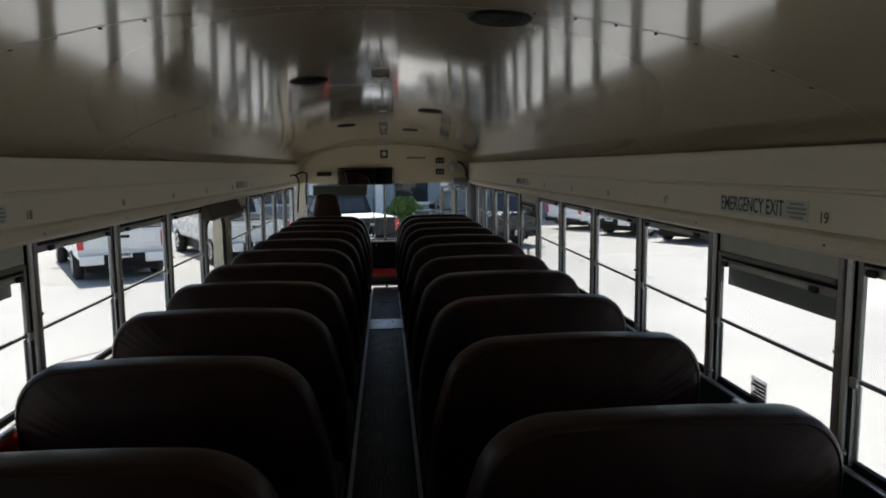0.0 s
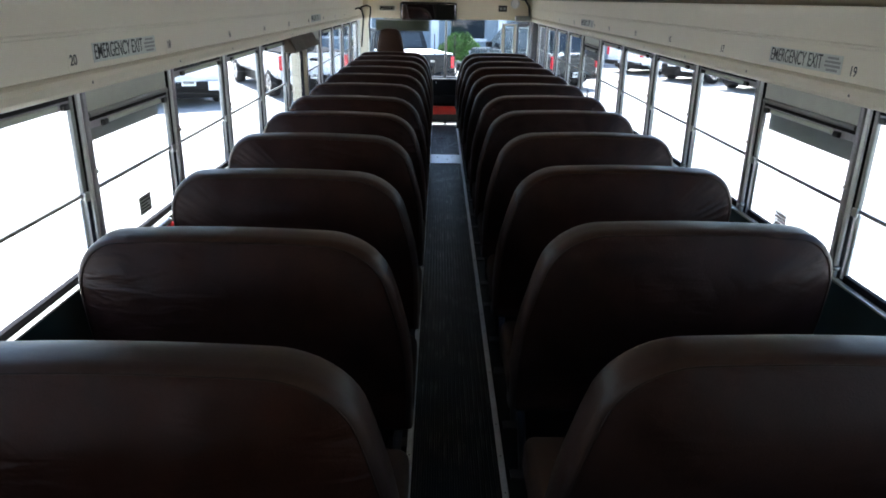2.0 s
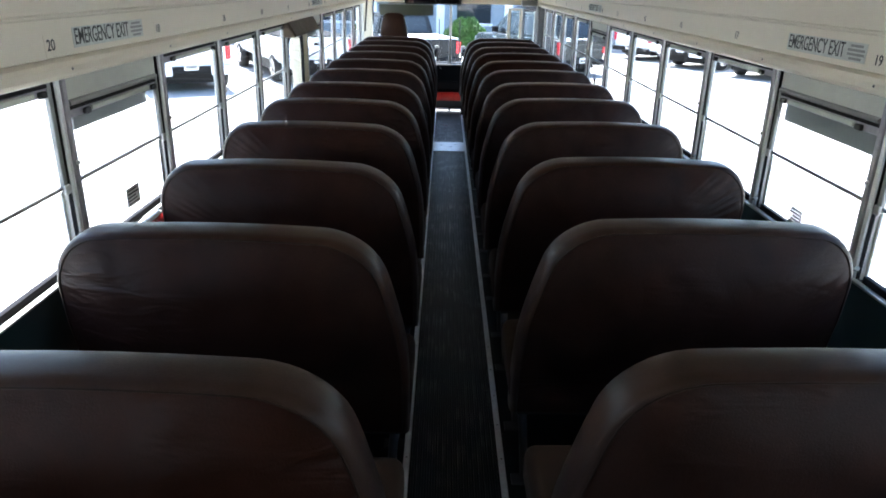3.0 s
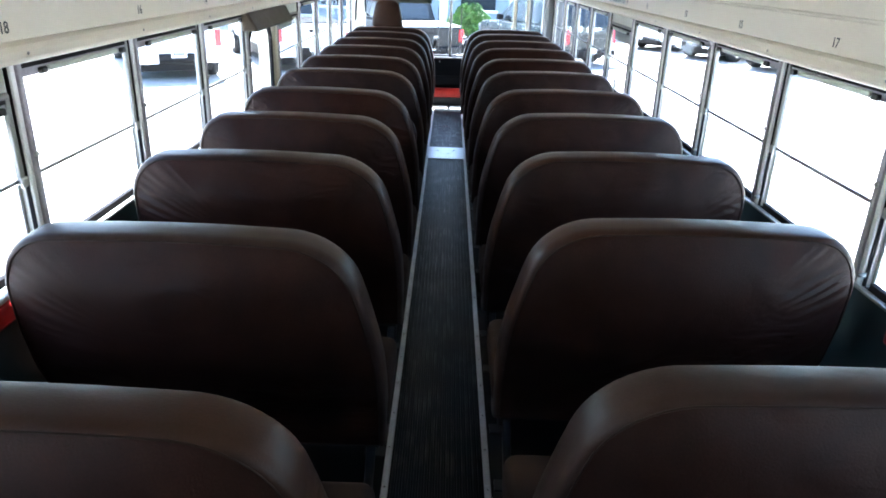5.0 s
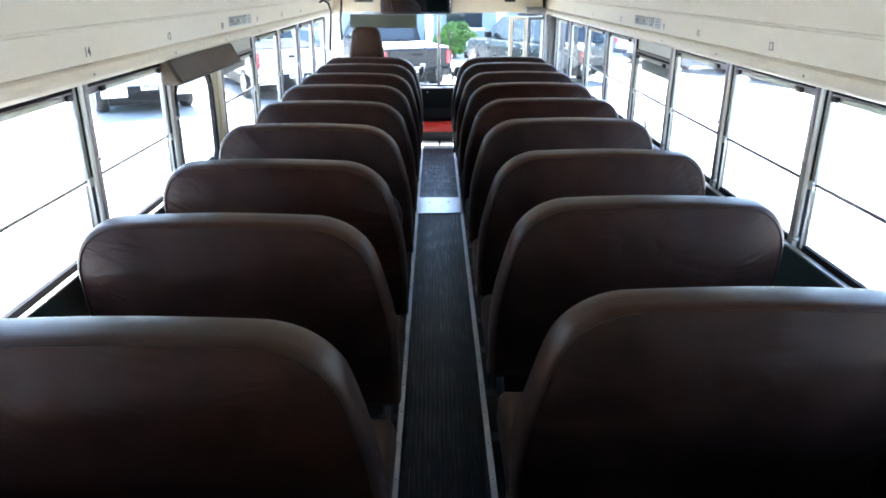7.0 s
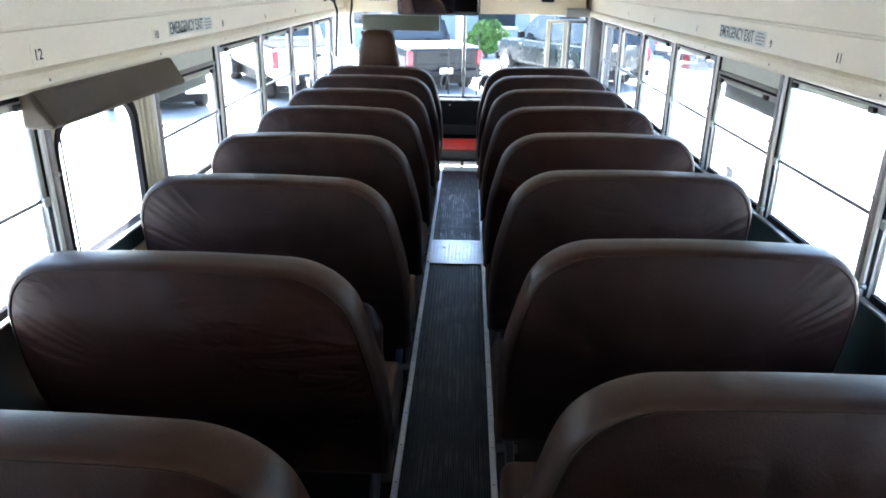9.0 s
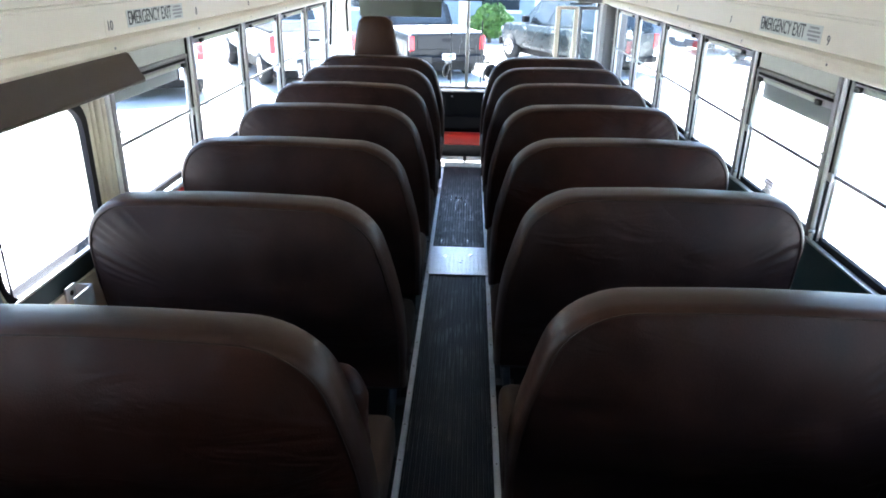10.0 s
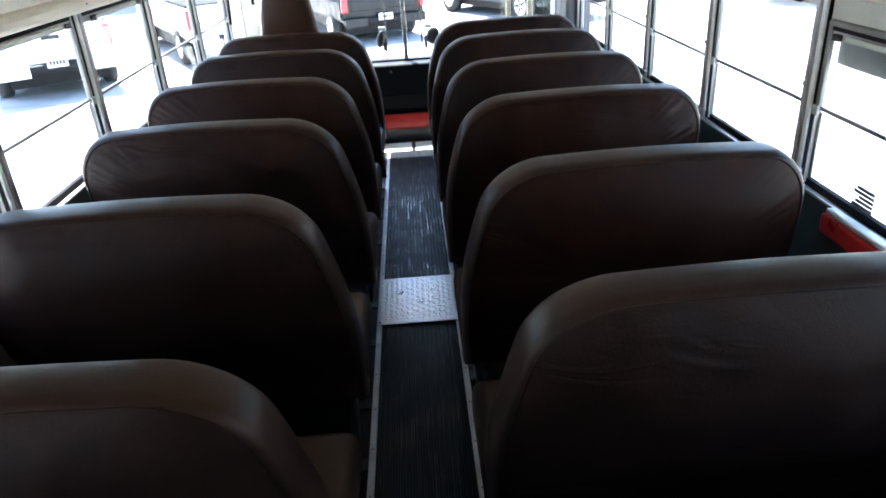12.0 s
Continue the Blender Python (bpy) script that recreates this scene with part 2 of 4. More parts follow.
tn.links.new(tn.nodes["Principled BSDF"].outputs[0], addn.inputs[0])
tn.links.new(trl.outputs[0], addn.inputs[1])
tn.links.new(addn.outputs[0], tn.nodes["Material Output"].inputs[0])
MIRROR = mat("mirror silver", (0.75, 0.76, 0.78), 0.03, 1.0, vary=0.0, rough_vary=0.01)
CONCRETE = mat("sunlit concrete yard", (0.42, 0.41, 0.39), 0.9, vary=0.12, scale=0.35, bump=0.25, bump_scale=14, fine=0.1)
CAR_WHITE = mat("white car paint", (0.78, 0.79, 0.8), 0.25, vary=0.03, coat=0.5)
CAR_GREY = mat("dark grey car paint", (0.013, 0.020, 0.022), 0.3, 0.0, vary=0.05, coat=0.25)
CAR_BLACK = mat("black blue car paint", (0.004, 0.005, 0.007), 0.35, 0.0, vary=0.05, coat=0.1, spec=0.3)
CAR_GLASS = mat("dark car glass", (0.02, 0.025, 0.03), 0.05, vary=0.0, rough_vary=0.01)
TYRE = mat("tyre rubber", (0.02, 0.02, 0.02), 0.8, vary=0.2)
RIM = mat("alloy rim", (0.6, 0.6, 0.62), 0.3, 0.9, vary=0.05)
LENS_RED = mat("red lamp lens", (0.55, 0.01, 0.02), 0.15, vary=0.0, coat=0.5)
CHROME = mat("chrome", (0.8, 0.8, 0.82), 0.1, 1.0, vary=0.02)
BLUE_WALL = mat("blue grey building cladding", (0.24, 0.29, 0.33), 0.8, vary=0.08, scale=1.5, bump=0.1)
PALE_POST = mat("pale painted post", (0.7, 0.72, 0.74), 0.6, vary=0.05)
LEAF = mat("green leaves", (0.05, 0.12, 0.02), 0.55, vary=0.4, scale=4)
BARK = mat("bark", (0.12, 0.09, 0.06), 0.9, vary=0.2, bump=0.3)

# ---- helpers of this scene ----


def bx(bm, x0, x1, y0, y1, z0, z1, bevel=0.0, seg=2):
    r = bmesh.ops.create_cube(bm, size=1, matrix=Matrix.LocRotScale(((x0 + x1) / 2, (y0 + y1) / 2, (z0 + z1) / 2), None, (abs(x1 - x0), abs(y1 - y0), abs(z1 - z0))))
    if bevel:
        es = list({e for v in r["verts"] for e in v.link_edges})
        bmesh.ops.bevel(bm, geom=es, offset=bevel, segments=seg, affect="EDGES", profile=0.5)


def rod(bm, a, b, r, seg=10, r2=None):
    a, b = Vector(a), Vector(b)
    d = b - a
    m = Matrix.Translation((a + b) / 2) @ d.to_track_quat("Z", "Y").to_matrix().to_4x4()
    bmesh.ops.create_cone(bm, cap_ends=True, segments=seg, radius1=r, radius2=r if r2 is None else r2, depth=d.length, matrix=m)


def tube(bm, pts, r, seg=8):
    """One smooth tube through the points."""
    pts = [Vector(p) for p in pts]
    rings = []
    side = None
    for i, p in enumerate(pts):
        d = (pts[min(i + 1, len(pts) - 1)] - pts[max(i - 1, 0)]).normalized()
        if side is None:
            side = d.orthogonal().normalized()
        side = (side - d * side.dot(d)).normalized()
        up = d.cross(side)
        rings.append([bm.verts.new(p + r * (side * math.cos(2 * math.pi * k / seg) + up * math.sin(2 * math.pi * k / seg))) for k in range(seg)])
    for a, b in zip(rings, rings[1:]):
        for k in range(seg):
            bm.faces.new((a[k], a[(k + 1) % seg], b[(k + 1) % seg], b[k]))
    bm.faces.new(rings[0])
    bm.faces.new(rings[-1])


def finish(bm, name, material, smooth=False):
    me = bpy.data.meshes.new(name)
    bmesh.ops.recalc_face_normals(bm, faces=bm.faces)
    bm.to_mesh(me)
    bm.free()
    me.materials.append(material)
    if smooth:
        for p in me.polygons:
            p.use_smooth = True
    return me


def part(name, bm, material, parent, label="", smooth=False):
    ob = new(name, finish(bm, name, material, smooth))
    ob.parent = parent
    if label:
        tagged(ob, label)
    return ob


def thing(name, label, category, group="", kind="", at=None):
    ob = new(name)
    ob.empty_display_size = 0.1
    if at:
        ob.location = at
    return tagged(ob, label, category, group, kind)


def solid(name, bm, material, label, category, group="", kind="", smooth=False):
    return tagged(new(name, finish(bm, name, material, smooth)), label, category, group, kind)


def box_part(name, dims, material, parent, label="", bevel=0.0):
    bm = bmesh.new()
    bx(bm, *dims, bevel=bevel)
    return part(name, bm, material, parent, label)


def sweep(bm, profile, y0, y1, steps=1):
    """A sheet with this profile of (x, z), drawn along y."""
    rows = []
    for i in range(steps + 1):
        y = y0 + (y1 - y0) * i / steps
        rows.append([bm.verts.new((x, y, z)) for x, z in profile])
    for a, b in zip(rows, rows[1:]):
        for i in range(len(profile) - 1):
            bm.faces.new((a[i], a[i + 1], b[i + 1], b[i]))


def words(text, size, m, material, parent, name="lettering"):
    cu = bpy.data.curves.new(name, "FONT")
    cu.body, cu.size, cu.align_x, cu.align_y, cu.extrude, cu.offset = text, size, "CENTER", "CENTER", 0.0004, 0.0003
    tmp = bpy.data.objects.new(name, cu)
    me = bpy.data.meshes.new_from_object(tmp)
    bpy.data.objects.remove(tmp)
    me.materials.append(material)
    ob = new(name, me)
    ob.parent = parent
    ob.matrix_local = m
    return ob


# ---- the plan ----
P = 0.71                       # spacing of the window posts
POST0 = 3.02                   # post at the front of the rear exit windows
REAR, FRONT = -0.6, 9.95
XL, XR = -1.152, 1.125         # inner faces of the side walls
PROUD = {-1: 0.029, 1: 0.048}  # how far the panels over the windows stand in, left and right
SILL, HEAD, SEAM = 0.77, 1.30, 1.56
RAIL_Z = {-1: 1.0, 1: 0.99}  # meeting rails, left and right
TOP = 1.86


def wall_x(s):
    return XL if s < 0 else XR


def post_y(k):
    return POST0 + P * k



# ---- floor ----
bm = bmesh.new()
bx(bm, XL - 0.1, XR + 0.1, REAR - 0.05, FRONT + 0.15, -0.08, 0.0)
floor = solid("floor", bm, FLOOR, "smooth black rubber bus floor", "floor", kind="structure")
AL, AR = -0.206, 0.124         # aisle edges
aisle = thing("aisle_runner", "ribbed black rubber aisle runner, scuffed", "floor mat", kind="structure")
n = 17
for i in range(n):             # ribs along the aisle
    w = (AR - AL - 0.03) / n
    x = AL + 0.015 + w * i
    bm = bmesh.new()
    bx(bm, x + w * 0.2, x + w * 0.8, REAR + 0.1, 9.45, 0.003, 0.0095, 0.0025, 2)
    part("rib", bm, RIB_TOP, aisle)
box_part("mat", (AL + 0.008, AR - 0.008, REAR + 0.1, 9.45, 0.0, 0.0045), RIB, aisle)
for x in (AL, AR):
    bm = bmesh.new()
    bx(bm, x - 0.011, x + 0.011, REAR + 0.1, 9.45, 0.0, 0.011, 0.004)
    t = solid("trim", bm, TRIM, "worn aluminium floor trim strip along the aisle", "trim", kind="structure")
    bm = bmesh.new()
    for i in range(48):
        rod(bm, (x, -0.4 + 0.2 * i, 0.009), (x, -0.4 + 0.2 * i, 0.012), 0.0032, 8)
    tagged(part("screws", bm, STEEL_BLACK, t), kind="stuff")
plate = thing("floor_plate", "bright aluminium tread plate across the aisle, scuffed", "floor plate", kind="structure")
box_part("sheet", (AL - 0.003, AR + 0.005, 7.14, 7.537, 0.012, 0.0165), PLATE, plate, bevel=0.002)
bm = bmesh.new()
for i in range(15):
    for j in range(18):
        a = 45 if (i + j) % 2 else -45
        bmesh.ops.create_cube(bm, size=1, matrix=pose(AL + 0.005 + 0.023 * i, 7.155 + 0.0215 * j, 0.0166, 0, 0, a) @ Matrix.Diagonal((0.017, 0.005, 0.0035, 1)))
tagged(part("tread_pattern", bm, PLATE, plate), kind="stuff")
# two flat white strips with a gap between them
line = thing("standee_line", "two white strips across the floor at the front", "floor marking", kind="structure")
box_part("strip", (-0.285, -0.04, 9.50, 9.70, 0.0005, 0.004), WHITE, line)
box_part("strip", (-0.012, 0.19, 9.50, 9.70, 0.0005, 0.004), WHITE, line)

# ---- side walls ----


def side_wall(s):
    x = wall_x(s)
    RAIL = RAIL_Z[s]
    o = s * 0.045
    pin = s * PROUD[s]
    nm = "wall_left" if s < 0 else "wall_right"
    wall = thing(nm, "cream enamelled bus side wall with dark lower panel", "wall", kind="structure")
    yf = FRONT if s < 0 else 9.5
    box_part("lower_panel", (x - s * 0.012, x + o, REAR, yf, -0.02, SILL - 0.012), SIDE, wall, "dark green grey lower side panel")
    box_part("sill_gasket", (x + s * 0.0052, x + o, REAR, yf, SILL - 0.0118, SILL - 0.0042), GASKET, wall)
    box_part("sill_ledge", (x - s * 0.0145, x + s * 0.005, REAR, yf, SILL - 0.0118, SILL - 0.003), ALU, wall, "bare aluminium window ledge", 0.003)
    box_part("upper_panel", (x - pin, x + o, REAR, FRONT, HEAD + 0.053, SEAM), CREAM, wall)
    # rolled header rail over the windows
    bm = bmesh.new()
    prof = [(x + o, HEAD - 0.004), (x - pin, HEAD - 0.004), (x - pin - s * 0.012, HEAD + 0.002), (x - pin - s * 0.019, HEAD + 0.012), (x - pin - s * 0.020, HEAD + 0.030), (x - pin - s * 0.015, HEAD + 0.043), (x - pin - s * 0.004, HEAD + 0.050), (x - pin + s * 0.002, HEAD + 0.052), (x + o, HEAD + 0.052)]
    sweep(bm, prof, REAR, FRONT)
    part("header_rail", bm, CREAM, wall, smooth=False)
    # step where panel meets ceiling
    bm = bmesh.new()
    prof = [(x + o, SEAM - 0.03), (x - pin - s * 0.0005, SEAM - 0.03), (x - pin - s * 0.0025, SEAM - 0.012), (x - pin - s * 0.0025, SEAM - 0.003), (x - pin - s * 0.0005, SEAM + 0.004), (x + o, SEAM + 0.004)]
    sweep(bm, prof, REAR, FRONT)
    part("cove_rail", bm, CREAM, wall)
    bm = bmesh.new()
    sweep(bm, [(x - pin - s * 0.0002, 1.448), (x - pin - s * 0.0035, 1.452), (x - pin - s * 0.0035, 1.458), (x - pin - s * 0.0002, 1.462)], REAR, FRONT)
    part("panel_bead", bm, CREAM, wall)
    bm = bmesh.new()
    for k in range(-5, 10):
        y = post_y(k)
        bmesh.ops.create_uvsphere(bm, u_segments=8, v_segments=5, radius=0.0045, matrix=Matrix.Translation((x - pin - s * 0.019, y, HEAD + 0.022)))
    tagged(part("screws", bm, ALU_DARK, wall), kind="stuff")
    last = 9
    for k in range(-5, last + 1):
        y = post_y(k)
        post = box_part("post", (x - s * 0.010, x + s * 0.02, y - 0.026, y - 0.005, SILL, HEAD), PALE_ALU, wall, "aluminium window post", 0.004)
        box_part("cover_strip", (x - s * 0.012, x + s * 0.018, y + 0.003, y + 0.026, SILL, HEAD), STRIP, post, bevel=0.006)
        box_part("groove", (x - s * 0.002, x + s * 0.016, y - 0.005, y + 0.003, SILL, HEAD), GASKET, post)
        bm = bmesh.new()
        for d in (-1, 1):
            bx(bm, x - s * 0.003, x + s * 0.006, y + d * 0.026, y + d * 0.031, SILL, HEAD)
        part("gasket", bm, GASKET, post)
        bm = bmesh.new()
        for d in (-1, 1):
            bx(bm, x + s * 0.0062, x + s * 0.022, y + d * 0.0262, y + d * 0.0338, SILL, HEAD)
        part("jamb", bm, PALE_ALU, post)
        bm = bmesh.new()
        bmesh.ops.create_uvsphere(bm, u_segments=8, v_segments=5, radius=0.008, matrix=Matrix.Translation((x - s * 0.014, y + 0.012, RAIL + 0.06)))
        part("screw", bm, ALU, post)
        bm = bmesh.new()
        rod(bm, (x - s * 0.008, y - 0.035, SILL + 0.035), (x - s * 0.026, y - 0.035, SILL + 0.035), 0.008, 10, 0.006)
        part("sash_knob", bm, ALU_DARK, post, "small round metal sash knob", smooth=True)
    return wall


wall_left, wall_right = side_wall(-1), side_wall(1)


def window(n, s, y0, y1, is_exit=False):
    """A split sash window between two post centres; exit windows hang from a hinge and carry a red release bar."""
    x = wall_x(s)
    RAIL = RAIL_Z[s]
    lab = "push-out emergency exit window with grey hinge panel and red release bar" if is_exit else "split sash bus window in aluminium frame, closed"
    w = thing("window_%d" % n, lab, "window", "side windows", "structure")
    a, b = y0 + 0.034, y1 - 0.034
    top = HEAD - 0.085 if is_exit else HEAD - 0.01
    xi, xo = x + s * 0.006, x + s * 0.022
    fm = ALU_DARK if is_exit else PALE_ALU
    f = 0.013
    box_part("stile", (xi, xo, a, a + f, SILL, top), fm, w, bevel=0.003)
    box_part("stile", (xi - s * 0.007, xo - s * 0.009, b - 0.02, b, RAIL - 0.012, top), ALU_DARK, w, "grey upper sash stile", 0.003)
    box_part("stile", (xi + s * 0.009, xo, b - f, b, SILL, RAIL - 0.013), fm, w, bevel=0.003)
    box_part("sash_catch", (xi - s * 0.016, xi - s * 0.0075, b - 0.03, b - 0.002, RAIL - 0.016, RAIL + 0.012), ALU, w, "small metal sash catch", 0.004)
    box_part("top_rail", (xi, xo, a + f, b - f, top - 0.022, top), fm, w, bevel=0.003)
    box_part("bottom_rail", (xi, xo, a + f, b - f, SILL - 0.004, SILL + 0.016), GASKET, w)
    box_part("meeting_rail", (xi, xi + s * 0.009, a + f, b - f, RAIL - 0.006, RAIL + 0.006), ALU_DARK, w, "thin grey meeting rail", 0.003)
    box_part("upper_pane", (x + s * 0.009, x + s * 0.012, a + f, b - f, RAIL + 0.006, top - 0.022), GLASS, w)
    box_part("lower_pane", (x + s * 0.016, x + s * 0.019, a + f, b - f, SILL + 0.012, RAIL - 0.006), GLASS, w)
    # latch bar along the top of the upper sash
    box_part("latch_bar", (xi - s * 0.012, xi, a + 0.13, b - 0.09, top - 0.032, top - 0.017), LATCH, w, "pale greenish latch bar", 0.004)
    box_part("head_gasket", (xi - s * 0.006, xo, a, b, top - 0.013, top + 0.002), GASKET, w, "black head gasket")
    box_part("head_track", (xi - s * 0.003, xo - s * 0.002, a + f, b - f, top - 0.036, top - 0.0135), STRIP, w, "grey mauve sash track")
    for yl in (a + 0.095, b - 0.055):
        box_part("latch", (xi - s * 0.018, xi - s * 0.004, yl - 0.016, yl + 0.016, top - 0.036, top - 0.018), STEEL_BLACK, w, "dark finger latch", 0.004)
    if is_exit:
        box_part("hinge_panel", (x + s * 0.004, x + s * 0.02, a, b, top + 0.004, HEAD - 0.012), HINGE, w, "olive grey metal hinge panel", 0.003)
        bm = bmesh.new()
        rod(bm, (x + s * 0.002, a + 0.01, top + 0.006), (x + s * 0.002, b - 0.01, top + 0.006), 0.009, 10)
        part("hinge", bm, ALU_DARK, w)
        box_part("rain_hood", (x + s * 0.034, x + s * 0.044, a + (0.08 if s < 0 else 0.006), b - (0.03 if s < 0 else 0.006), top - (0.085 if s < 0 else 0.105), top - 0.005), ALU_DARK, w, "dark grey outer rain hood", 0.003)
        bar = box_part("release_bar", (x - s * 0.052, x - s * 0.0125, a + 0.03, b - 0.2, SILL - 0.065, SILL - 0.008), RED, w, "red release bar", 0.010)
        box_part("lip", (x - s * 0.046, x - s * 0.016, a + 0.04, b - 0.21, SILL - 0.009, SILL + 0.008), WHITE, bar, "glossy white top lip", 0.007)
        if s > 0 or y0 < 4:
            # instruction sticker with unreadable small print, on the lower pane
            ys, zs = (y0 + 0.41, SILL + 0.015) if s > 0 else (y0 + 0.385, SILL + 0.05)
            if s > 0:
                st = box_part("sticker", (x + s * 0.0135, x + s * 0.0150, ys - 0.045, ys + 0.045, zs, zs + 0.07), FILM, w, "pale translucent sticker with illegible print")
            else:
                st = box_part("sticker", (x + s * 0.0125, x + s * 0.0145, ys - 0.05, ys + 0.05, zs, zs + 0.065), STICKER, w, "grey instruction sticker with illegible print")
            bm = bmesh.new()
            for i in range(5):
                xb = x + s * (0.0118 if s < 0 else 0.0126)
                bx(bm, xb, xb + s * 0.0007, ys - 0.042, ys + 0.042 - 0.012 * (i % 3), zs + 0.006 + 0.0115 * i, zs + 0.0115 + 0.0115 * i + (0.003 if s > 0 else 0))
            part("print_bars", bm, INK if s < 0 else ALU_DARK, st)
    return w


n = 0
for s in (-1, 1):
    for k in range(-5, 9):
        if s < 0 and k == 3:
            continue
        n += 1
        window(n, s, post_y(k), post_y(k + 1), k in (-1, 4))
# driver's side window at the front left
n += 1
w = thing("window_%d" % n, "driver's sliding side window in aluminium frame", "window", "side windows", "structure")
for ya, yb in ((9.43, 9.46), (9.68, 9.70), (9.9, 9.94)):
    box_part("stile", (XL - 0.015, XL - 0.05, ya, yb, SILL, HEAD), ALU, w, bevel=0.003)
box_part("pane", (XL - 0.03, XL - 0.034, 9.46, 9.9, SILL, HEAD), GLASS, w)
box_part("bottom_rail", (XL - 0.015, XL - 0.05, 9.46, 9.9, SILL, SILL + 0.02), ALU, w)

# ---- ceiling: one curved skin with cross seams ----
W_ARCH = 1.158                 # half width of the arch


def arch(x, w=W_ARCH):
    u = min(1.0, abs(x) / w)
    return SEAM + (TOP - SEAM) * (1 - u ** 2.3) ** 0.8


xs = [XL - 0.02 + (XR - XL + 0.04) * (0.5 - 0.5 * math.cos(math.pi * i / 48)) for i in range(49)]
MIDX = (XL + XR) / 2
bm = bmesh.new()
prof = [(x, arch(x - MIDX, W_ARCH)) for x in xs]
sweep(bm, prof, REAR - 0.02, FRONT, 1)
sweep(bm, [(x, z + 0.05) for x, z in prof], REAR - 0.02, FRONT, 1)
for i in range(9):             # lapped panel seams
    y = 2.2 + 1.42 * (i - 2)
    if y < REAR:
        continue
    dark = len(bm.faces)
    sweep(bm, [(x, z - 0.0012) for x, z in prof], y, y + 0.005, 1)
    for x in (0.045 + 0.09 * c - 1.08 for c in range(24)):
        bx(bm, x - 0.003, x + 0.003, y + 0.014, y + 0.02, arch(x - MIDX, W_ARCH) - 0.003, arch(x - MIDX, W_ARCH) + 0.004)
    bm.faces.ensure_lookup_table()
    for f in bm.faces[dark:]:
        f.material_index = 1
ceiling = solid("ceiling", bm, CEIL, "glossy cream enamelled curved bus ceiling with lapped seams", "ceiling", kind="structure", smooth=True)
ceiling.data.materials.append(ALU_DARK)

# outer roof skin closes the body above
bm = bmesh.new()
sweep(bm, [(x * 1.08, z + 0.09) for x, z in prof], REAR - 0.1, FRONT + 0.1, 1)
solid("roof_skin", bm, CREAM, "painted outer roof skin of the bus", "roof", kind="structure", smooth=True)

# plain outer skirt closes the body below the floor
skirt = thing("body_skirt", "plain painted lower outer skirt of the bus", "bus body", kind="structure")
for d in ((XL - 0.12, XL - 0.085, REAR - 0.08, FRONT + 0.15, -0.99, 0.02), (XR + 0.085, XR + 0.12, REAR - 0.08, 9.5, -0.99, 0.02),
          (XL - 0.085, XR + 0.085, REAR - 0.08, REAR - 0.05, -0.99, -0.08), (XL - 0.085, XR + 0.085, FRONT + 0.125, FRONT + 0.15, -0.99, -0.05)):
    box_part("panel", d, CREAM, skirt)

# ---- rear wall: unseen, left windowless and dark below to dim the seat backs ----
rear = thing("wall_rear", "plain unseen rear wall without windows, closed to cut light", "wall", kind="structure")
box_part("panel", (XL - 0.09, XR + 0.09, REAR - 0.08, REAR, 0.76, 1.95), CREAM, rear)
box_part("lower_panel", (XL - 0.09, XR + 0.09, REAR - 0.08, REAR + 0.003, -0.02, 0.76), SIDE, rear, "unseen dark lower panel to cut bounced light")

# ---- front ----
front = thing("wall_front", "cream front bulkhead above a two-pane windshield", "wall", kind="structure")
bm = bmesh.new()
sweep(bm, [(XL - 0.05, 1.31), (XR + 0.05, 1.31)], FRONT - 0.06, FRONT + 0.06)
cols = []
for i in range(33):
    x = XL - 0.01 + (XR - XL + 0.02) * i / 32
    z = arch(x - MIDX, W_ARCH) + 0.03
    cols.append((bm.verts.new((x, FRONT - 0.06, 1.31)), bm.verts.new((x, FRONT - 0.06, z))))
for a, b in zip(cols, cols[1:]):
    bm.faces.new((a[0], b[0], b[1], a[1]))
part("bulkhead", bm, BULKHEAD, front)
bm = bmesh.new()               # raised arch bead round the bulkhead
pts = []
for i in range(29):
    a = math.pi * i / 28
    pts.append((MIDX - 1.06 * math.copysign(abs(math.cos(a)) ** 0.75, math.cos(a)), FRONT - 0.07, 1.43 + 0.38 * math.sin(a) ** 0.75))
tube(bm, pts, 0.012, 6)
part("arch_bead", bm, BULKHEAD, front, smooth=True)
for x0, x1 in ((XL - 0.09, -1.06), (1.06, XR + 0.09)):
    box_part("corner_post", (x0, x1, FRONT - 0.04, FRONT + 0.1, 0.5, 1.34), CREAM if x0 < 0 else ALU_DARK, front)
box_part("divider", (-0.048, -0.018, FRONT + 0.02, FRONT + 0.06, 0.56, 1.32), ALU, front, "slim pale windshield divider", 0.004)
box_part("pane", (-1.06, -0.048, FRONT + 0.036, FRONT + 0.042, 0.57, 1.32), GLASS, front)
box_part("pane", (-0.018, 1.06, FRONT + 0.036, FRONT + 0.042, 0.57, 1.32), GLASS, front)
box_part("lower_wall", (XL - 0.09, XR + 0.09, FRONT + 0.02, FRONT + 0.12, -0.05, 0.565), BLACK, front, "black lower front wall")
dash = thing("dashboard", "black plastic dashboard and engine cover under the windshield", "dashboard")
bm = bmesh.new()
bx(bm, -1.1, 0.55, FRONT - 0.12, FRONT + 0.015, 0.0, 0.555, 0.02, 3)
part("console", bm, BLACK, dash)
bm = bmesh.new()
bx(bm, -0.42, 0.24, FRONT - 0.135, FRONT - 0.1, 0.215, 0.34, 0.012, 2)
part("engine_cover", bm, BLACK, dash)
box_part("knob", (-0.16, -0.146, FRONT - 0.132, FRONT - 0.118, 0.50, 0.514), ALU, dash, "small pale knob")
case = thing("tool_case", "red vinyl roll case lying on the front floor", "case", at=None)
bm = bmesh.new()
